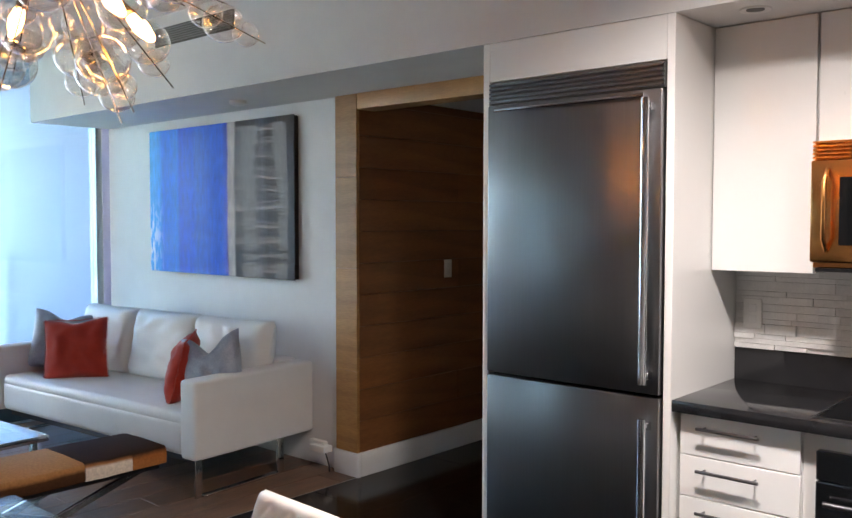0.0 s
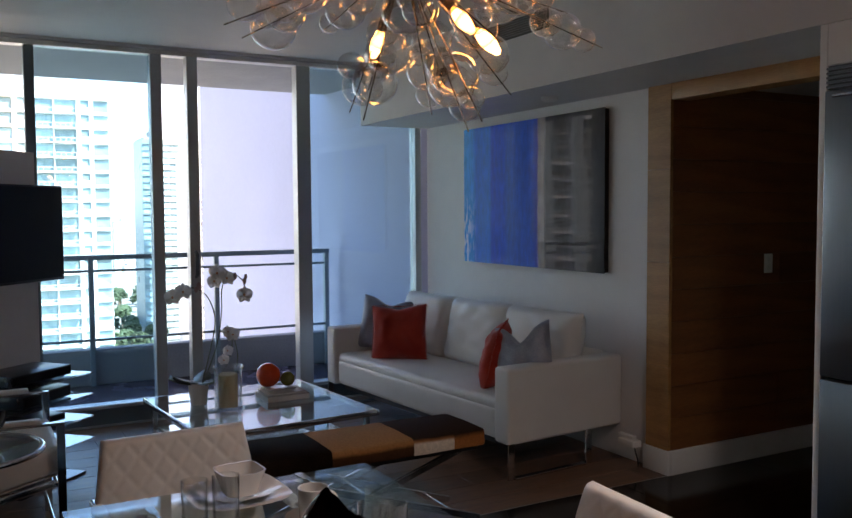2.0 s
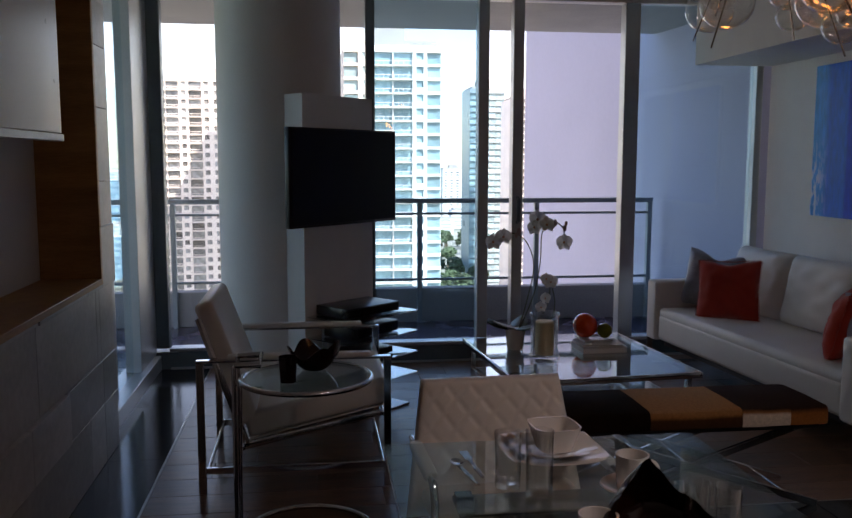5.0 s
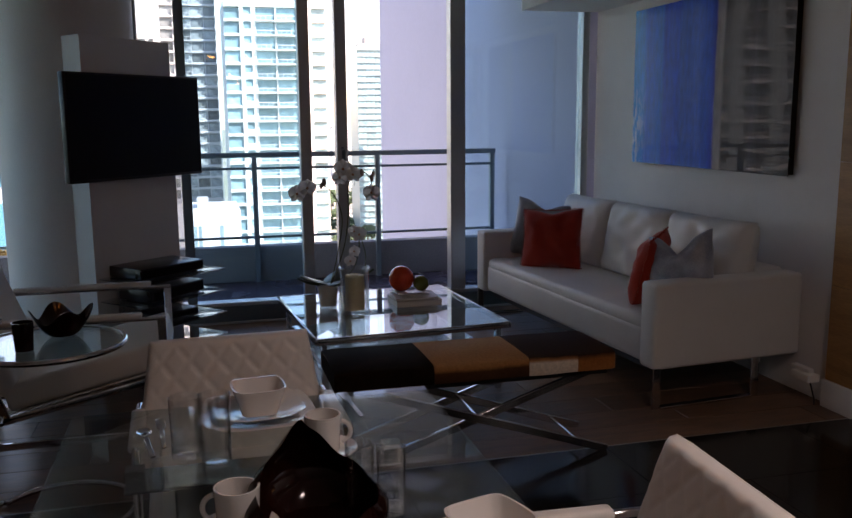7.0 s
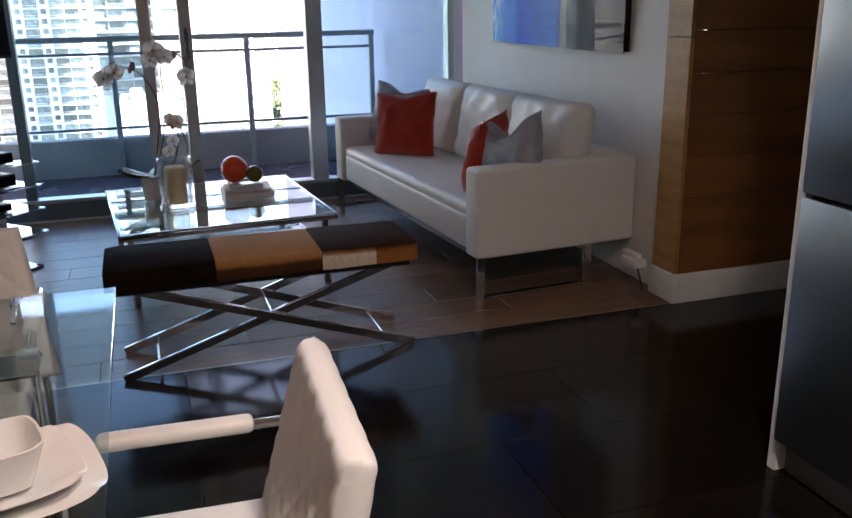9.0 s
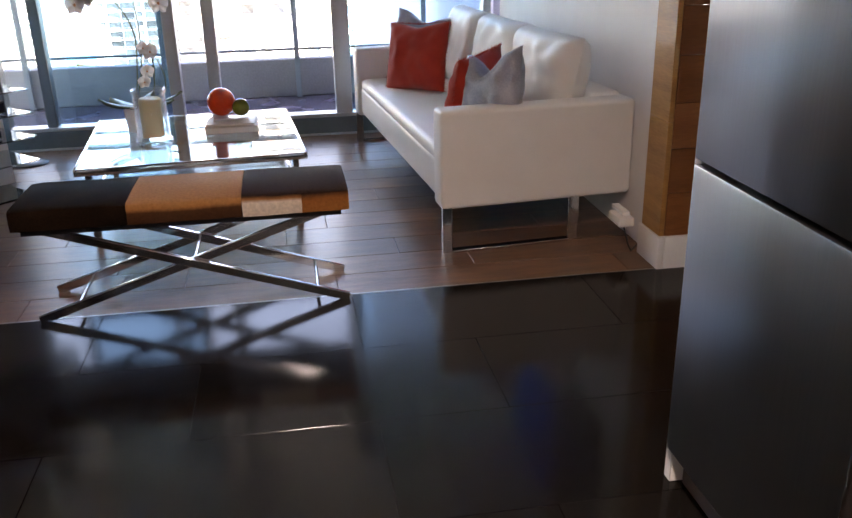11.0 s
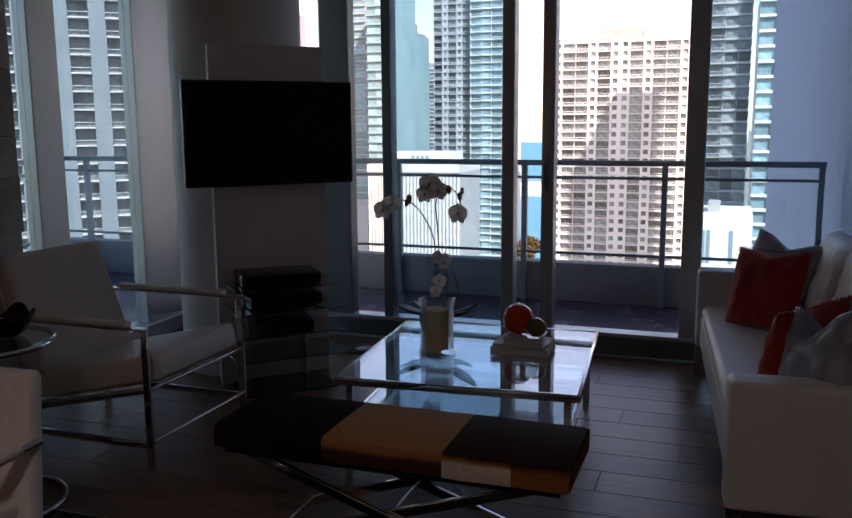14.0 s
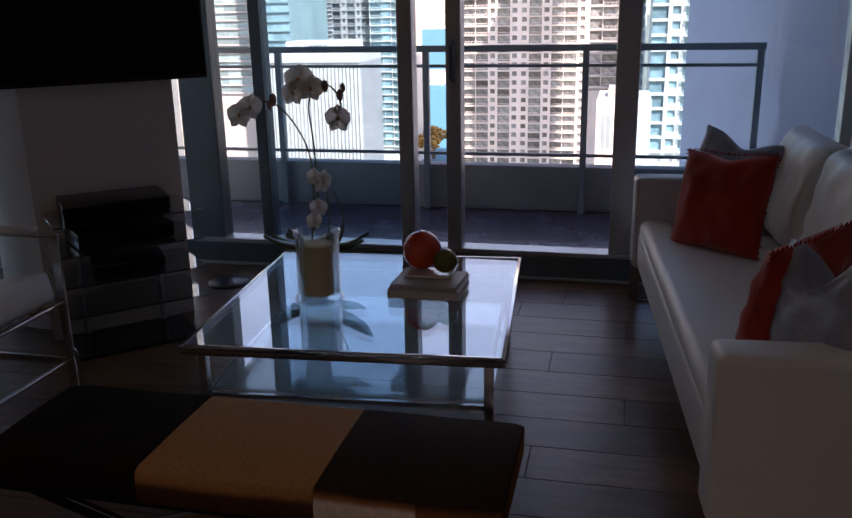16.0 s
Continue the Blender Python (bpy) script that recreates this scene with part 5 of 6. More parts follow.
def mug(x, y, z, r, h, rz, label, handle=True):
    ob = root("mug", x, y, z, rz, label, "cup", "cups on the dining table")
    bm = bmesh.new()
    lathe(bm, [(0, 0), (r * 0.80, 0), (r * 0.90, 0.006), (r, h), (r - 0.004, h), (r * 0.84, 0.008), (0, 0.008)], 36)
    part("cup", bm, M_CHINA, ob)
    if handle:
        part("handle", tube(bmesh.new(), arc(r * 0.92, 0, h * 0.55, h * 0.28, -80, 80, 12, "y"), 0.005, 8), M_CHINA, ob)
    return ob


def saucer(x, y, z, label):
    bm = bmesh.new()
    lathe(bm, [(0, 0), (0.042, 0), (0.075, 0.014), (0.073, 0.017), (0.040, 0.005), (0, 0.005)], 40)
    ob = part("saucer", bm, M_CHINA)
    ob.matrix_basis = pose(x, y, z)
    return tagged(ob, label, "saucer", "place settings")


saucer(1.925, 11.945, T, "white round saucer under a coffee cup")
mug(1.925, 11.945, T + 0.0055, 0.040, 0.085, 75, "white china coffee cup with handle on a saucer")
saucer(2.25, 11.75, T, "white round saucer near the table end")
mug(2.25, 11.75, T + 0.0055, 0.040, 0.085, -100, "white china coffee cup on a saucer near the table end")


def tumbler(x, y, r, h, label):
    bm = bmesh.new()
    lathe(bm, [(0, 0), (r * 0.9, 0), (r * 0.93, 0.003), (r, h - 0.001), (r - 0.0012, h), (r - 0.0022, h - 0.001), (r * 0.86, 0.013), (0, 0.011)], 36)
    ob = part("drinking_glass", bm, M_CLEAR)
    ob.matrix_basis = pose(x, y, T)
    return tagged(ob, label, "glass", "glasses on the dining table")


tumbler(1.858, 11.658, 0.034, 0.135, "tall empty clear drinking glass beside the plates")
tumbler(1.918, 11.720, 0.034, 0.155, "taller empty clear drinking glass beside the plates")
tumbler(2.205, 11.975, 0.028, 0.128, "clear tumbler behind the dark bowl")
tumbler(2.235, 12.028, 0.028, 0.130, "clear tumbler touching another glass")


def cutlery(name, x, y, rz, label, fork=False):
    ob = root(name, x, y, T, rz, label, "cutlery", "place settings")
    part("shaft", box(bmesh.new(), -0.006, 0.006, -0.10, 0.03, 0.0, 0.004, 0.0015, 1), M_CHROME, ob)
    bm = bmesh.new()
    if fork:
        box(bm, -0.011, 0.011, 0.0305, 0.06, 0.0, 0.003, 0.001, 1)
        for k in range(4):
            box(bm, -0.011 + 0.0062 * k, -0.0078 + 0.0062 * k, 0.060, 0.095, 0.0005, 0.0028)
    else:
        lathe(bm, [(0, 0), (0.012, 0.001), (0.018, 0.006), (0.017, 0.007), (0.010, 0.003), (0, 0.002)], 20)
        put(bm, Matrix.Translation((0, 0.055, 0)) @ Matrix.Diagonal((1, 1.45, 1, 1)))
    part("head", bm, M_CHROME, ob)
    return ob


cutlery("fork", 1.70, 11.60, 95, "steel fork beside the stacked plates", True)
cutlery("spoon", 1.75, 11.57, 100, "steel spoon beside the stacked plates")
cutlery("fork", 1.62, 12.06, 95, "steel fork on the far side of the plates", True)
cutlery("spoon", 2.64, 11.85, 10, "steel spoon beside the second setting")


def vessel():
    """A tall leaf shaped smoked glass centrepiece, its lip drawn to a point."""
    bm = bmesh.new()
    n, m = 48, 12
    shells = []
    for off in (0.0, 0.005):
        rows = []
        for i in range(m + 1):
            t = i / m
            row = []
            for j in range(n):
                a = 2 * math.pi * j / n
                tip = math.exp(-(abs(a if a < math.pi else a - 2 * math.pi) / 0.95) ** 1.5)
                rr = (0.085 + 0.045 * math.sin(t * 2.3)) - off - 0.055 * tip * t ** 3
                row.append(bm.verts.new((rr * math.cos(a), rr * 1.0 * math.sin(a), off + (0.055 + 0.125 * tip) * t ** 1.1 + 0.004 * t * math.sin(9 * a))))
            rows.append(row)
        for a, b in zip(rows, rows[1:]):
            for j in range(n):
                k = (j + 1) % n
                bm.faces.new((a[j], a[k], b[k], b[j]))
        bm.faces.new(rows[0])
        shells.append(rows)
    a, b = shells[0][-1], shells[1][-1]
    for j in range(n):
        k = (j + 1) % n
        bm.faces.new((a[j], a[k], b[k], b[j]))
    ob = part("centrepiece", bm, M_SMOKE)
    ob.matrix_basis = pose(2.265, 11.885, T, 0, 0, 195)
    return tagged(ob, "dark burgundy smoked glass centrepiece bowl drawn to a point", "bowl")


vessel()

# ---- chandelier ----
M_BUBBLE = glass_mat("bubble_glass", (0.97, 0.965, 0.96), 2.3, 0.05)
M_BULB = emit_mat("warm_bulb", (1.0, 0.36, 0.07), 6.0)
M_BRASS = mat("aged_nickel", (0.40, 0.34, 0.28), 0.25, 1.0)


def make_chandelier():
    cx, cy, cz = 2.113, 12.125, 2.13
    ob = root("chandelier", cx, cy, cz, 0, "branching glass bubble chandelier with warm lit bulbs over the table", "chandelier")
    rnd = random.Random(12)
    bm = bmesh.new()
    lathe(bm, [(0, -0.05), (0.03, -0.045), (0.05, 0), (0.03, 0.045), (0, 0.05)], 24)
    part("hub", bm, M_BRASS, ob)
    part("stem", tube(bmesh.new(), [(0, 0, 0.045), (0, 0, CEIL - cz - 0.02)], 0.008, 10), M_BRASS, ob)
    bm = bmesh.new()
    lathe(bm, [(0, CEIL - cz - 0.03), (0.06, CEIL - cz - 0.03), (0.065, CEIL - cz - 0.002), (0, CEIL - cz - 0.002)], 32)
    part("canopy", bm, M_BRASS, ob)
    meshes = []
    for r in (0.030, 0.038, 0.046, 0.056):
        bm = bmesh.new()
        lathe(bm, [(r * math.sin(math.pi * i / 14), -r * 0.92 * math.cos(math.pi * i / 14)) for i in range(15)], 24)
        me = bpy.data.meshes.new("bubble")
        for f in bm.faces:
            f.smooth = True
        bm.to_mesh(me)
        bm.free()
        me.materials.append(M_BUBBLE)
        meshes.append((r, me))
    tips = [(0.24, 0.06, -0.40), (0.12, 0.10, -0.41), (-0.10, -0.36, -0.20), (0.30, 0.34, -0.23), (-0.46, 0.12, -0.24), (-0.16, 0.16, -0.34), (-0.28, -0.02, -0.33), (-0.02, -0.10, -0.38), (0.0, 0.30, -0.30), (0.36, -0.16, -0.24)]
    golden = math.pi * (3 - 5 ** 0.5)
    for k in range(22):
        z = -0.55 + 1.35 * k / 21
        r = math.sqrt(max(0.05, 1 - z * z))
        L = rnd.uniform(0.38, 0.54)
        tips.append((math.cos(k * golden) * r * L, math.sin(k * golden) * r * L, z * L))
    for d in tips:
        v = Vector(d)
        arm = part("arm", tube(bmesh.new(), [v.normalized() * 0.04, v * 1.03], 0.0018, 6), M_BRASS, ob)
        pos = v.length - rnd.uniform(0.0, 0.03)
        for q in range(rnd.choice((2, 3, 3, 4))):
            r, me = rnd.choice(meshes)
            side = Vector((rnd.uniform(-1, 1), rnd.uniform(-1, 1), rnd.uniform(-1, 1))).cross(v.normalized()) * r * rnd.uniform(0.0, 0.9)
            b = new("glass_bubble", me)
            b.parent = arm
            b.location = v.normalized() * (pos - r) + side
            pos -= r * rnd.uniform(0.9, 1.4)
            if pos < 0.16:
                break
    bulb = bmesh.new()
    lathe(bulb, [(0, -0.055), (0.008, -0.048), (0.015, -0.025), (0.017, -0.005), (0.011, 0.022), (0, 0.024)], 20)
    bme = bpy.data.meshes.new("bulb")
    for f in bulb.faces:
        f.smooth = True
    bulb.to_mesh(bme)
    bulb.free()
    bme.materials.append(M_BULB)
    for x, y, z in ((0.16, 0.06, -0.17), (0.20, 0.10, -0.22), (-0.15, 0.0, -0.17), (-0.08, 0.18, 0.05), (0.05, -0.2, 0.06)):
        v = Vector((x, y, z))
        holder = part("holder", tube(bmesh.new(), [v.normalized() * 0.05, v.normalized() * (v.length - 0.03)], 0.011, 12), M_BRASS, ob, "metal bulb holder")
        b = new("bulb", bme)
        b.parent = holder
        b.matrix_local = Matrix.Translation(v) @ (-v).to_track_quat("Z", "Y").to_matrix().to_4x4()
    return ob


make_chandelier()


# ---- kitchen ----
M_VENTDARK = mat("vent_dark", (0.10, 0.095, 0.09), 0.6)
M_VENTGREY = mat("vent_grey", (0.20, 0.19, 0.18), 0.6)


def make_fridge():
    ob = root("refrigerator", 2.207, FY, 0, 0, "tall built in stainless steel refrigerator with two doors", "refrigerator")
    part("body", box(bmesh.new(), -0.385, 0.385, 0.03, 0.59, 0.10, 2.06), M_BLACK, ob)
    for z0, z1, nm in ((0.872, 1.968, "door"), (0.115, 0.860, "door")):
        d = part(nm, box(bmesh.new(), -0.385, 0.385, -0.02, 0.028, z0, z1, 0.006, 2), M_STEEL, ob, "brushed steel door")
        a, b = (0.915, 1.93) if z0 > 0.5 else (0.20, 0.79)
        part("handle", tube(bmesh.new(), [(0.345, -0.068, a), (0.345, -0.068, b)], 0.015, 16), M_CHROME, d, "long chrome bar handle")
        for z in (a + 0.03, b - 0.03):
            part("bracket", box(bmesh.new(), 0.33, 0.36, -0.058, -0.0205, z - 0.014, z + 0.014, 0.002, 1), M_CHROME, d)
    part("top_trim", tube(bmesh.new(), [(-0.34, -0.03, 1.945), (0.32, -0.03, 1.945)], 0.008, 10), M_CHROME, ob)
    g = part("grille", box(bmesh.new(), -0.385, 0.385, 0.0, 0.028, 1.973, 2.063), M_VENTDARK, ob, "dark slatted grille")
    for k in range(5):
        part("slat", box(bmesh.new(), -0.383, 0.383, -0.016, -0.001, 1.979 + k * 0.017, 1.987 + k * 0.017, 0.001, 1), M_STEEL, g)
    part("toe_grille", box(bmesh.new(), -0.385, 0.385, 0.035, 0.05, 0.0, 0.098), M_VENTDARK, ob)
    return ob


make_fridge()
ob = root("fridge_surround", 2.207, FY, 0, 0, "white gloss cabinet panels framing the refrigerator", "cabinet")
part("side_panel", box(bmesh.new(), -0.425, -0.392, 0.002, 0.595, 0, SOFF - 0.002, 0.002, 1), M_CABINET, ob)
part("side_panel", box(bmesh.new(), 0.392, 0.422, 0.002, 0.595, 0, SOFF - 0.002, 0.002, 1), M_CABINET, ob)
part("top_panel", box(bmesh.new(), -0.391, 0.391, 0.002, 0.595, 2.068, SOFF - 0.002, 0.002, 1), M_CABINET, ob)
KX = 2.629


def bar_handle(parent, x0, x1, z):
    h = part("handle", tube(bmesh.new(), [(x0, -0.036, z), (x1, -0.036, z)], 0.006, 10), M_STEEL, parent, "slim steel bar handle")
    for x in (x0 + 0.02, x1 - 0.02):
        part("post", tube(bmesh.new(), [(x, -0.030, z), (x, -0.0005, z)], 0.004, 8), M_STEEL, h)


def drawer_unit(x0, x1, rows, label):
    ob = root("drawer_cabinet", 0, FY + 0.045, 0, 0, label, "cabinet", "base cabinets")
    part("body", box(bmesh.new(), x0, x1, 0.02, 0.55, 0.10, 0.815), M_CABINET, ob)
    for z0, z1 in rows:
        d = part("drawer", box(bmesh.new(), x0 + 0.002, x1 - 0.002, 0.0, 0.0185, z0, z1, 0.002, 1), M_CABINET, ob, "white gloss drawer front")
        bar_handle(d, x0 + (x1 - x0) * 0.18, x1 - (x1 - x0) * 0.30, (z0 + z1) / 2 + 0.03)
    part("plinth", box(bmesh.new(), x0, x1, 0.06, 0.08, 0.0, 0.099), M_BLACK, ob)
    return ob


ROWS4 = [(0.665, 0.812), (0.515, 0.661), (0.365, 0.511), (0.105, 0.361)]
drawer_unit(2.645, 3.065, ROWS4, "white gloss base cabinet with four drawers")
drawer_unit(3.835, 4.90, [(0.58, 0.812), (0.345, 0.576), (0.105, 0.341)], "wide white gloss base cabinet with drawers")
drawer_unit(4.902, 5.80, [(0.58, 0.812), (0.345, 0.576), (0.105, 0.341)], "wide white gloss base cabinet with drawers")
ob = root("oven", 3.449, FY + 0.045, 0, 0, "black glass built in oven under the counter", "oven")
part("surround", box(bmesh.new(), -0.382, 0.385, 0.02, 0.55, 0.10, 0.815), M_CABINET, ob)
part("door", box(bmesh.new(), -0.335, 0.36, -0.012, 0.0195, 0.17, 0.66, 0.004, 1), M_BLACKGLASS, ob, "black glass oven door")
part("control_panel", box(bmesh.new(), -0.335, 0.36, -0.012, 0.0195, 0.663, 0.76, 0.004, 1), M_BLACKGLASS, ob)
part("handle", tube(bmesh.new(), [(-0.30, -0.05, 0.60), (0.33, -0.05, 0.60)], 0.009, 10), M_STEEL, ob)

bm = box(bmesh.new(), KX + 0.001, 5.80, FY + 0.005, 14.675, 0.817, 0.860, 0.004, 2)
tagged(part("countertop", bm, M_GRANITE), "polished black granite worktop over white cabinets", "countertop")
bm = box(bmesh.new(), KX + 0.001, 5.80, 14.676, 14.697, 0.817, 0.99, 0.003, 1)
tagged(part("upstand", bm, M_GRANITE), "polished black granite upstand behind the worktop", "countertop")
ob = root("cooktop", 3.465, 14.38, 0.8605, 0, "flush black glass cooktop with a thin steel rim", "cooktop")
part("glass", box(bmesh.new(), -0.36, 0.36, -0.23, 0.23, 0, 0.004, 0.001, 1), M_BLACKGLASS, ob)
for y in (-0.237, 0.231):
    part("rim", box(bmesh.new(), -0.367, 0.367, y, y + 0.006, 0, 0.006, 0.001, 1), M_STEEL, ob)
for x in (-0.367, 0.361):
    part("rim", box(bmesh.new(), x, x + 0.006, -0.2305, 0.2305, 0, 0.006, 0.001, 1), M_STEEL, ob)


def wall_cabinet(x0, x1, z0, label):
    ob = root("wall_cabinet", 0, 14.43, 0, 0, label, "cabinet", "wall cabinets")
    part("body", box(bmesh.new(), x0, x1, 0.02, 0.285, z0, SOFF - 0.002), M_CABINET, ob)
    part("door", box(bmesh.new(), x0 + 0.002, x1 - 0.002, 0.0, 0.0185, z0, SOFF - 0.004, 0.002, 1), M_CABINET, ob, "handleless white gloss door")
    return ob


wall_cabinet(KX + 0.002, 3.005, 1.31, "tall handleless white gloss wall cabinet")
wall_cabinet(3.010, 3.725, 1.775, "white gloss wall cabinet above the microwave")
wall_cabinet(3.730, 4.75, 1.31, "wide handleless white gloss wall cabinet")
wall_cabinet(4.755, 5.80, 1.31, "wide handleless white gloss wall cabinet")
# The microwave's orange is a painted wood reflection; the appliance is plain stainless.
ob = root("microwave", 3.370, 14.36, 1.335, 0, "stainless over range microwave, the reflected wood painted into its colour", "microwave")
part("case", box(bmesh.new(), -0.355, 0.355, 0.02, 0.33, 0.0, 0.435, 0.004, 1), M_STEEL_WOODTINT, ob)
d = part("door", box(bmesh.new(), -0.355, 0.20, -0.02, 0.019, 0.02, 0.37, 0.008, 2), M_STEEL_WOODTINT, ob, "steel door coloured orange for the wood it reflects")
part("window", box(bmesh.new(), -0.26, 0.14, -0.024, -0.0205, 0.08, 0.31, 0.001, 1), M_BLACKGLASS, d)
part("handle", tube(bmesh.new(), [(-0.30, -0.022, 0.06), (-0.30, -0.055, 0.10), (-0.30, -0.055, 0.30), (-0.30, -0.022, 0.34)], 0.008, 10), M_STEEL_WOODTINT, d)
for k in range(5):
    part("vent_slat", box(bmesh.new(), -0.35, 0.35, -0.016, 0.019, 0.375 + k * 0.013, 0.383 + k * 0.013, 0.001, 1), M_STEEL_WOODTINT, ob)
part("base_plate", box(bmesh.new(), -0.34, 0.34, 0.0, 0.32, -0.012, -0.0005), M_BLACK, ob)
part("control_panel", box(bmesh.new(), 0.203, 0.355, -0.018, 0.019, 0.02, 0.37, 0.003, 1), M_BLACKGLASS, ob)


def wall_plate(name, m, label, cat):
    ob = new(name)
    ob.matrix_basis = m
    tagged(ob, label, cat)
    part("plate", box(bmesh.new(), -0.036, 0.036, -0.006, 0.0, -0.058, 0.058, 0.002, 2), M_TRIM, ob)
    for z in (-0.022, 0.022):
        part("insert", box(bmesh.new(), -0.016, 0.016, -0.009, -0.0062, z - 0.015, z + 0.015, 0.001, 1), M_CHINA, ob)
    return ob


wall_plate("power_outlet", pose(2.705, 14.668, 1.13), "white double power outlet on the stone backsplash", "outlet")
wall_plate("light_switch", pose(WX + 0.0015, 15.49, 1.19, 0, 0, 90), "white light switch on the wood clad wall", "light switch")
ob = root("power_adapter", 0.15, 14.60, 0, 0, "white power adapter block hanging behind the sofa end", "adapter")
part("block", box(bmesh.new(), -0.03, 0.10, -0.03, 0.04, 0.13, 0.17, 0.006, 2), M_TRIM, ob)
part("bracket", box(bmesh.new(), -0.06, 0.07, -0.005, 0.03, 0.171, 0.19, 0.003, 1), M_TRIM, ob)
part("cable", tube(bmesh.new(), [(0.08, 0.0, 0.13), (0.09, 0.02, 0.05), (0.06, 0.05, 0.004), (0.0, 0.1, 0.004)], 0.004, 8), M_BLACK, ob)

ob = root("downlight", 2.85, 14.25, SOFF, 0, "small round recessed ceiling downlight with a white rim", "downlight")
bm = bmesh.new()
lathe(bm, [(0.032, -0.001), (0.045, -0.006), (0.052, -0.005), (0.054, -0.001)], 32)
part("rim", bm, M_TRIM, ob)
bm = bmesh.new()
lathe(bm, [(0, -0.003), (0.031, -0.003), (0.031, -0.001), (0, -0.001)], 24)
part("lens", bm, M_VENTDARK, ob)
ob = root("smoke_detector", -0.35, 14.42, SOFF, 0, "round white smoke detector under the soffit", "smoke detector")
bm = bmesh.new()
lathe(bm, [(0, -0.030), (0.035, -0.030), (0.052, -0.020), (0.055, -0.001), (0, -0.001)], 32)
part("shell", bm, M_TRIM, ob)
ob = root("air_grille", -0.33, FY - 0.001, 2.60, 0, "long grey slotted air grille on the soffit face", "vent")
part("frame", box(bmesh.new(), -0.40, 0.40, -0.006, 0.0, -0.055, 0.055, 0.002, 1), M_VENTDARK, ob)
for k in range(7):
    part("slat", box(bmesh.new(), -0.385, 0.385, -0.012, -0.0065, -0.043 + k * 0.0135, -0.037 + k * 0.0135), M_VENTGREY, ob)

# ---- stone wall with the niche ----
NX0, NX1, NZ0, NZ1 = -0.50, 2.0, 0.90, 2.45
for x0, x1, z0, z1 in ((-0.78, NX0, 0, CEIL), (NX1, 3.2, 0, CEIL), (NX0, NX1, 0, NZ0), (NX0, NX1, NZ1, CEIL)):
    solid("wall_south_stone", x0 + 0.0005, x1 - 0.0005, 9.90, SY - 0.03, z0 + 0.0005, z1 - 0.0005, M_GROUT, "stone clad wall with a wood lined niche", category="wall")
solid("wall_niche_back", NX0, NX1, 9.70, 9.89, NZ0 - 0.05, NZ1 + 0.05, M_WALL, "white back of the niche", category="wall")
ob = root("wood_niche", 0, 0, 0, 0, "warm oak lined niche in the stone wall", "niche")
part("sill", box(bmesh.new(), NX0, NX1, 9.89, SY + 0.005, NZ0, NZ0 + 0.03, 0.002, 1), M_WOOD, ob)
part("jamb", box(bmesh.new(), NX0, NX0 + 0.03, 9.89, SY + 0.005, NZ0 + 0.031, NZ1, 0.002, 1), M_WOOD, ob)
part("head", box(bmesh.new(), NX0 + 0.031, NX1, 9.89, SY + 0.005, NZ1 - 0.03, NZ1, 0.002, 1), M_WOOD, ob)
ob = root("niche_cabinet", 0.90, 9.89, 0, 0, "white cabinet hung inside the wood lined niche", "cabinet")
part("body", box(bmesh.new(), -1.05, 1.05, 0.0, 0.22, 1.62, 2.415, 0.003, 1), M_CABINET, ob)
part("light_rail", box(bmesh.new(), -1.05, 1.05, 0.18, 0.23, 1.585, 1.618, 0.003, 1), M_ALU, ob)


def piece_mesh(sx, sy, sz, material, bevel=0.002):
    bm = box(bmesh.new(), -sx / 2, sx / 2, -sy / 2, sy / 2, -sz / 2, sz / 2, bevel, 1)
    me = bpy.data.meshes.new("piece")
    bm.to_mesh(me)
    bm.free()
    me.materials.append(material)
    return me


cache = {}


def piece(name, parent, x0, x1, y0, y1, z0, z1, material, bevel=0.002):
    key = (name, round(x1 - x0, 3), round(y1 - y0, 3), round(z1 - z0, 3), material.name)
    if key not in cache:
        cache[key] = piece_mesh(x1 - x0, y1 - y0, z1 - z0, material, bevel)
    o = new(name, cache[key])
    o.parent = parent
    o.location = ((x0 + x1) / 2, (y0 + y1) / 2, (z0 + z1) / 2)
    return o


rnd = random.Random(3)
stone = tagged(new("wall_cladding"), "uneven grey stone panels cladding the wall", "wall", "", "structure")
z, row = 0.0, 0
while z < CEIL - 0.05:
    h = min((0.30, 0.22, 0.36)[row % 3], CEIL - z - 0.002)
    x = -0.78
    first = (0.55, 0.9, 0.35)[row % 3]
    while x < 3.19:
        w = first if x < -0.77 else rnd.choice((0.5, 0.7, 0.9))
        x1 = min(x + w, 3.19)
        d = rnd.choice((0.0, 0.006, 0.012, 0.018))
        for a, b in ((x, min(x1, NX0)), (max(x, NX0), min(x1, NX1)), (max(x, NX1), x1)):
            if b - a < 0.02:
                continue
            lo, hi = z, z + h
            if a >= NX0 - 1e-6 and b <= NX1 + 1e-6:
                if lo < NZ0 < hi:
                    hi = NZ0
                elif lo < NZ1 < hi:
                    lo = NZ1
                elif lo >= NZ0 and hi <= NZ1:
                    continue
            if hi - lo > 0.01:
                piece("stone_panel", stone, a + 0.0015, b - 0.0015, SY - 0.029, SY - 0.018 + d, lo + 0.0015, hi - 0.0015, M_STONE)
        x = x1
    z += h
    row += 1

# ---- backsplash ----
rnd = random.Random(8)
splash = tagged(new("backsplash"), "white split face stone strips behind the worktop", "backsplash", "", "structure")
z = 0.9905
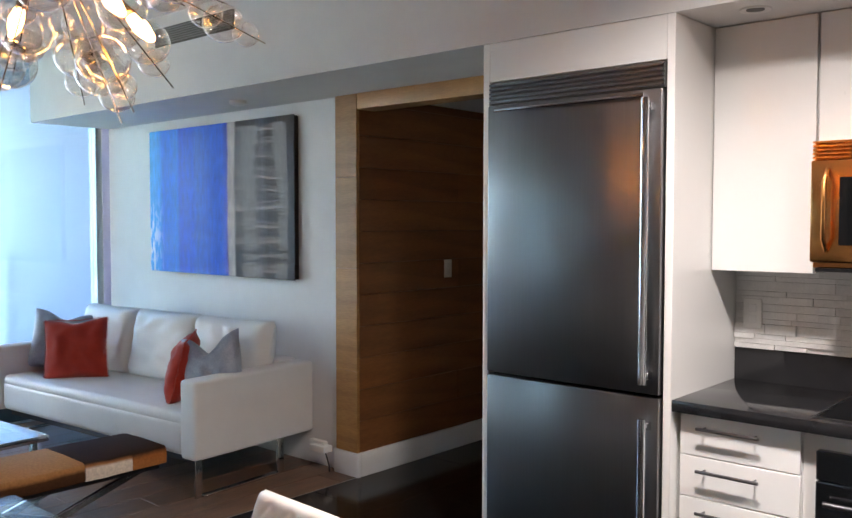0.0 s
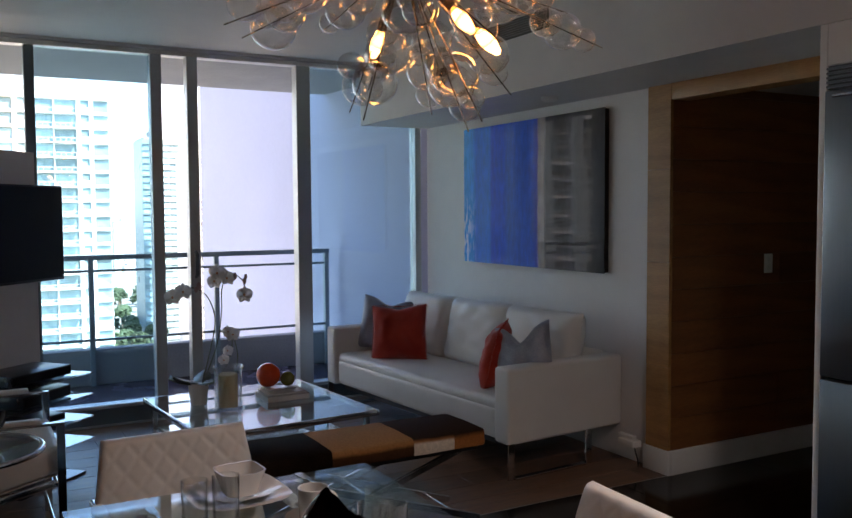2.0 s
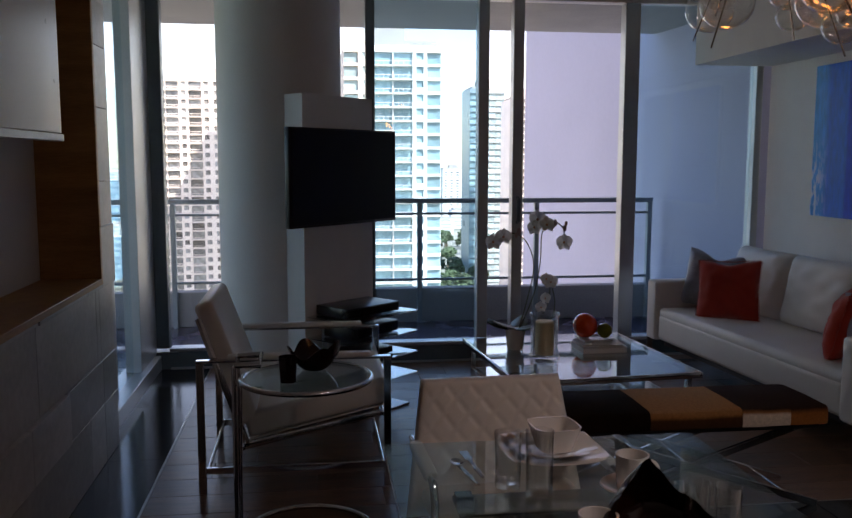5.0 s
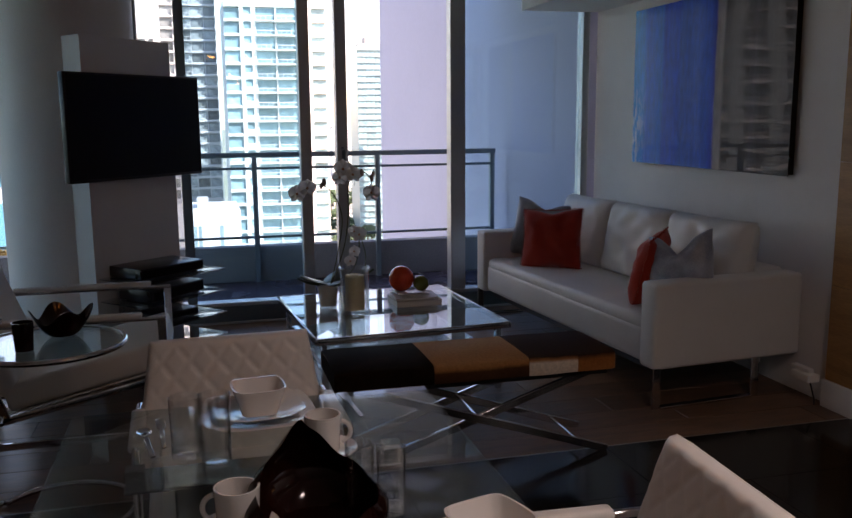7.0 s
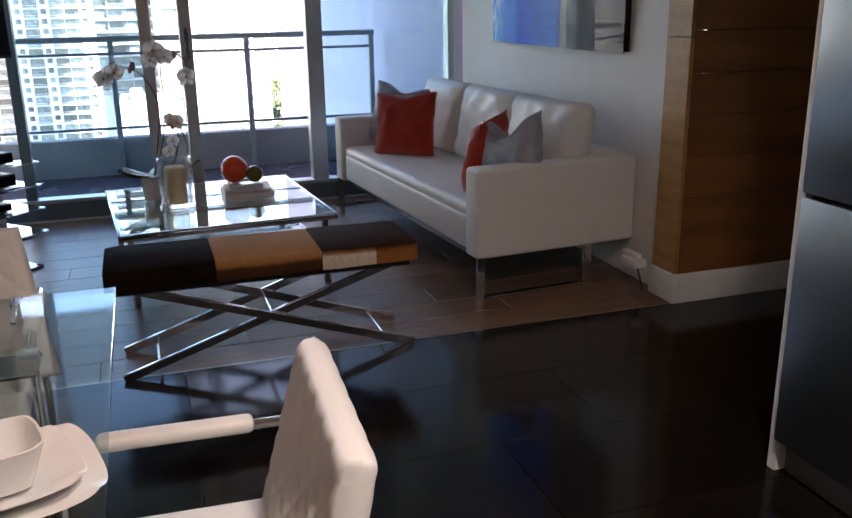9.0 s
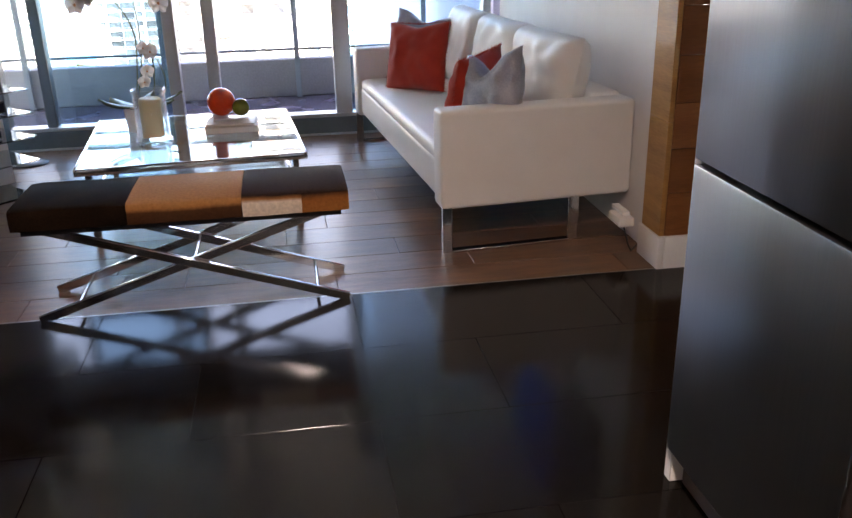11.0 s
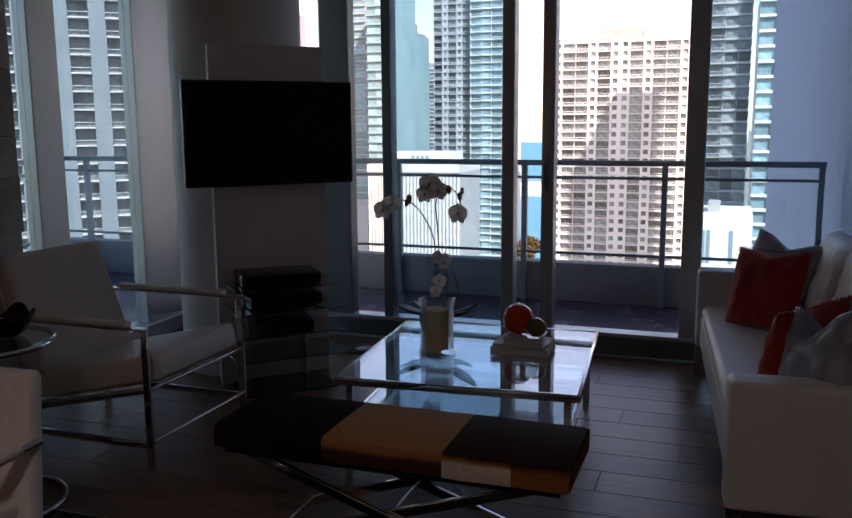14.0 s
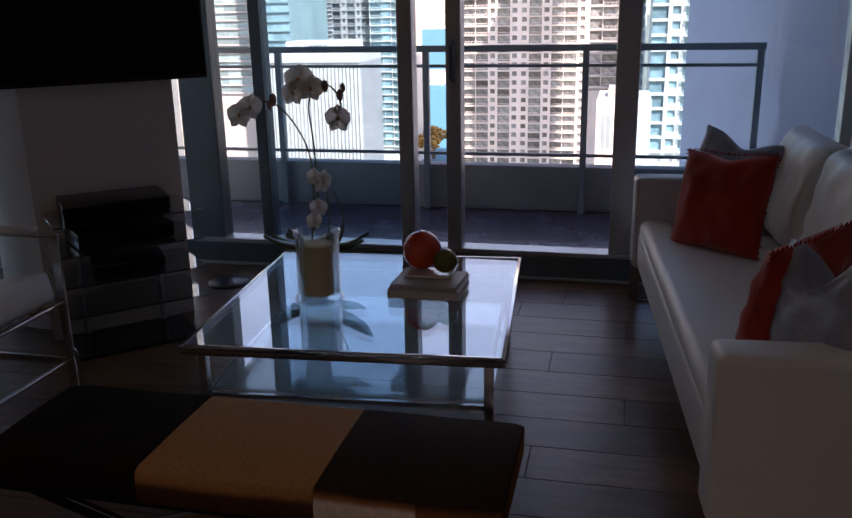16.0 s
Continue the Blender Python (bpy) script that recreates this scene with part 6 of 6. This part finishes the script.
M_SPLASH = vary(mat("split_stone", (0.74, 0.73, 0.71), 0.6, color2=(0.62, 0.61, 0.59), scale=20, fine=120, bump=0.5), 0.08)
while z < 1.30:
    h = min(rnd.choice((0.02, 0.03, 0.04)), 1.308 - z)
    if h < 0.008:
        break
    x = KX + 0.004
    while x < 3.85:
        w = rnd.choice((0.08, 0.12, 0.16, 0.22))
        piece("stone_strip", splash, x, min(x + w, 3.86) - 0.001, 14.6725 - rnd.choice((0.0, 0.004, 0.008, 0.011)), 14.6985, z, z + h - 0.001, M_SPLASH, 0.001)
        x += w
    z += h

# ---- wood cladding ----
rnd = random.Random(9)
clad = tagged(new("wall_wood"), "walnut toned horizontal boards cladding the hallway wall", "wall", "", "structure")
z = 0.141
while z < SOFF - 0.02:
    h = min(0.185, SOFF - 0.002 - z)
    y = WY - 0.0195
    w = rnd.choice((0.9, 1.3, 1.7))
    while y < 18.58:
        y1 = min(y + w, 18.59)
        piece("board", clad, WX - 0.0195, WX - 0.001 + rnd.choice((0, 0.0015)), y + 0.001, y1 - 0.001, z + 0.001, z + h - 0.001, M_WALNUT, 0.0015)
        y, w = y1, 1.9
    z += h
pier = tagged(new("pier_cladding"), "honey oak boards on the pier front", "wall", "", "structure")
for z0, z1 in ((0.141, 0.62), (0.62, 1.22), (1.22, 1.75), (1.75, SOFF - 0.002)):
    piece("board", pier, 0.24, WX - 0.0005, WY - 0.042, WY - 0.0205, z0 + 0.0008, z1 - 0.0008, M_WOOD, 0.0015)

# ---- floors ----
BX, BY = 0.415, 10.45
strip = tagged(new("floor_trim"), "thin metal strip between wood and tile", "trim", "", "structure")
piece("strip", strip, BX, BX + 0.008, BY, WY - 0.05, -0.012, 0.001, M_STRIP, 0.0005)
piece("strip", strip, GX + 0.13, BX, BY - 0.008, BY, -0.012, 0.001, M_STRIP, 0.0005)
rnd = random.Random(11)
planks = tagged(new("floor_wood"), "worn brown wood plank floor with a low sheen", "floor", "", "structure")
x, row = BX - 0.001, 0
while x > GX + 0.14:
    x0 = max(x - 0.205, GX + 0.125)
    y = BY + 0.001
    first = (0.45, 1.05, 0.75, 0.25)[row % 4]
    while y < WY - 0.001:
        y1 = min(y + (first if y < BY + 0.01 else 1.22), WY - 0.001)
        piece("plank", planks, x0 + 0.0012, x - 0.0012, y + 0.001, y1 - 0.001, -0.012, rnd.choice((0.0, -0.0004)), M_PLANK, 0.0012)
        y = y1
    x = x0
    row += 1
tiles = tagged(new("floor_tile"), "large polished near black floor tiles", "floor", "", "structure")
x, row = BX + 0.0085, 0
while x < X1 - 0.01:
    x1 = min(x + 0.475, X1 - 0.001)
    y, first = 9.99, (0.55, 0.95)[row % 2]
    while y < 18.6:
        y1 = min(y + (first if y < 10.0 else 0.95), 18.6)
        piece("tile", tiles, x + 0.001, x1 - 0.001, y + 0.001, y1 - 0.001, -0.012, 0.0, M_DARKTILE, 0.0008)
        y = y1
    x = x1
    row += 1
x = GX + 0.13
while x < BX:
    x1 = min(x + 0.95, BX + 0.006)
    piece("tile", tiles, x + 0.001, x1 - 0.001, 9.99, BY - 0.0095, -0.012, 0.0, M_DARKTILE, 0.0008)
    x = x1
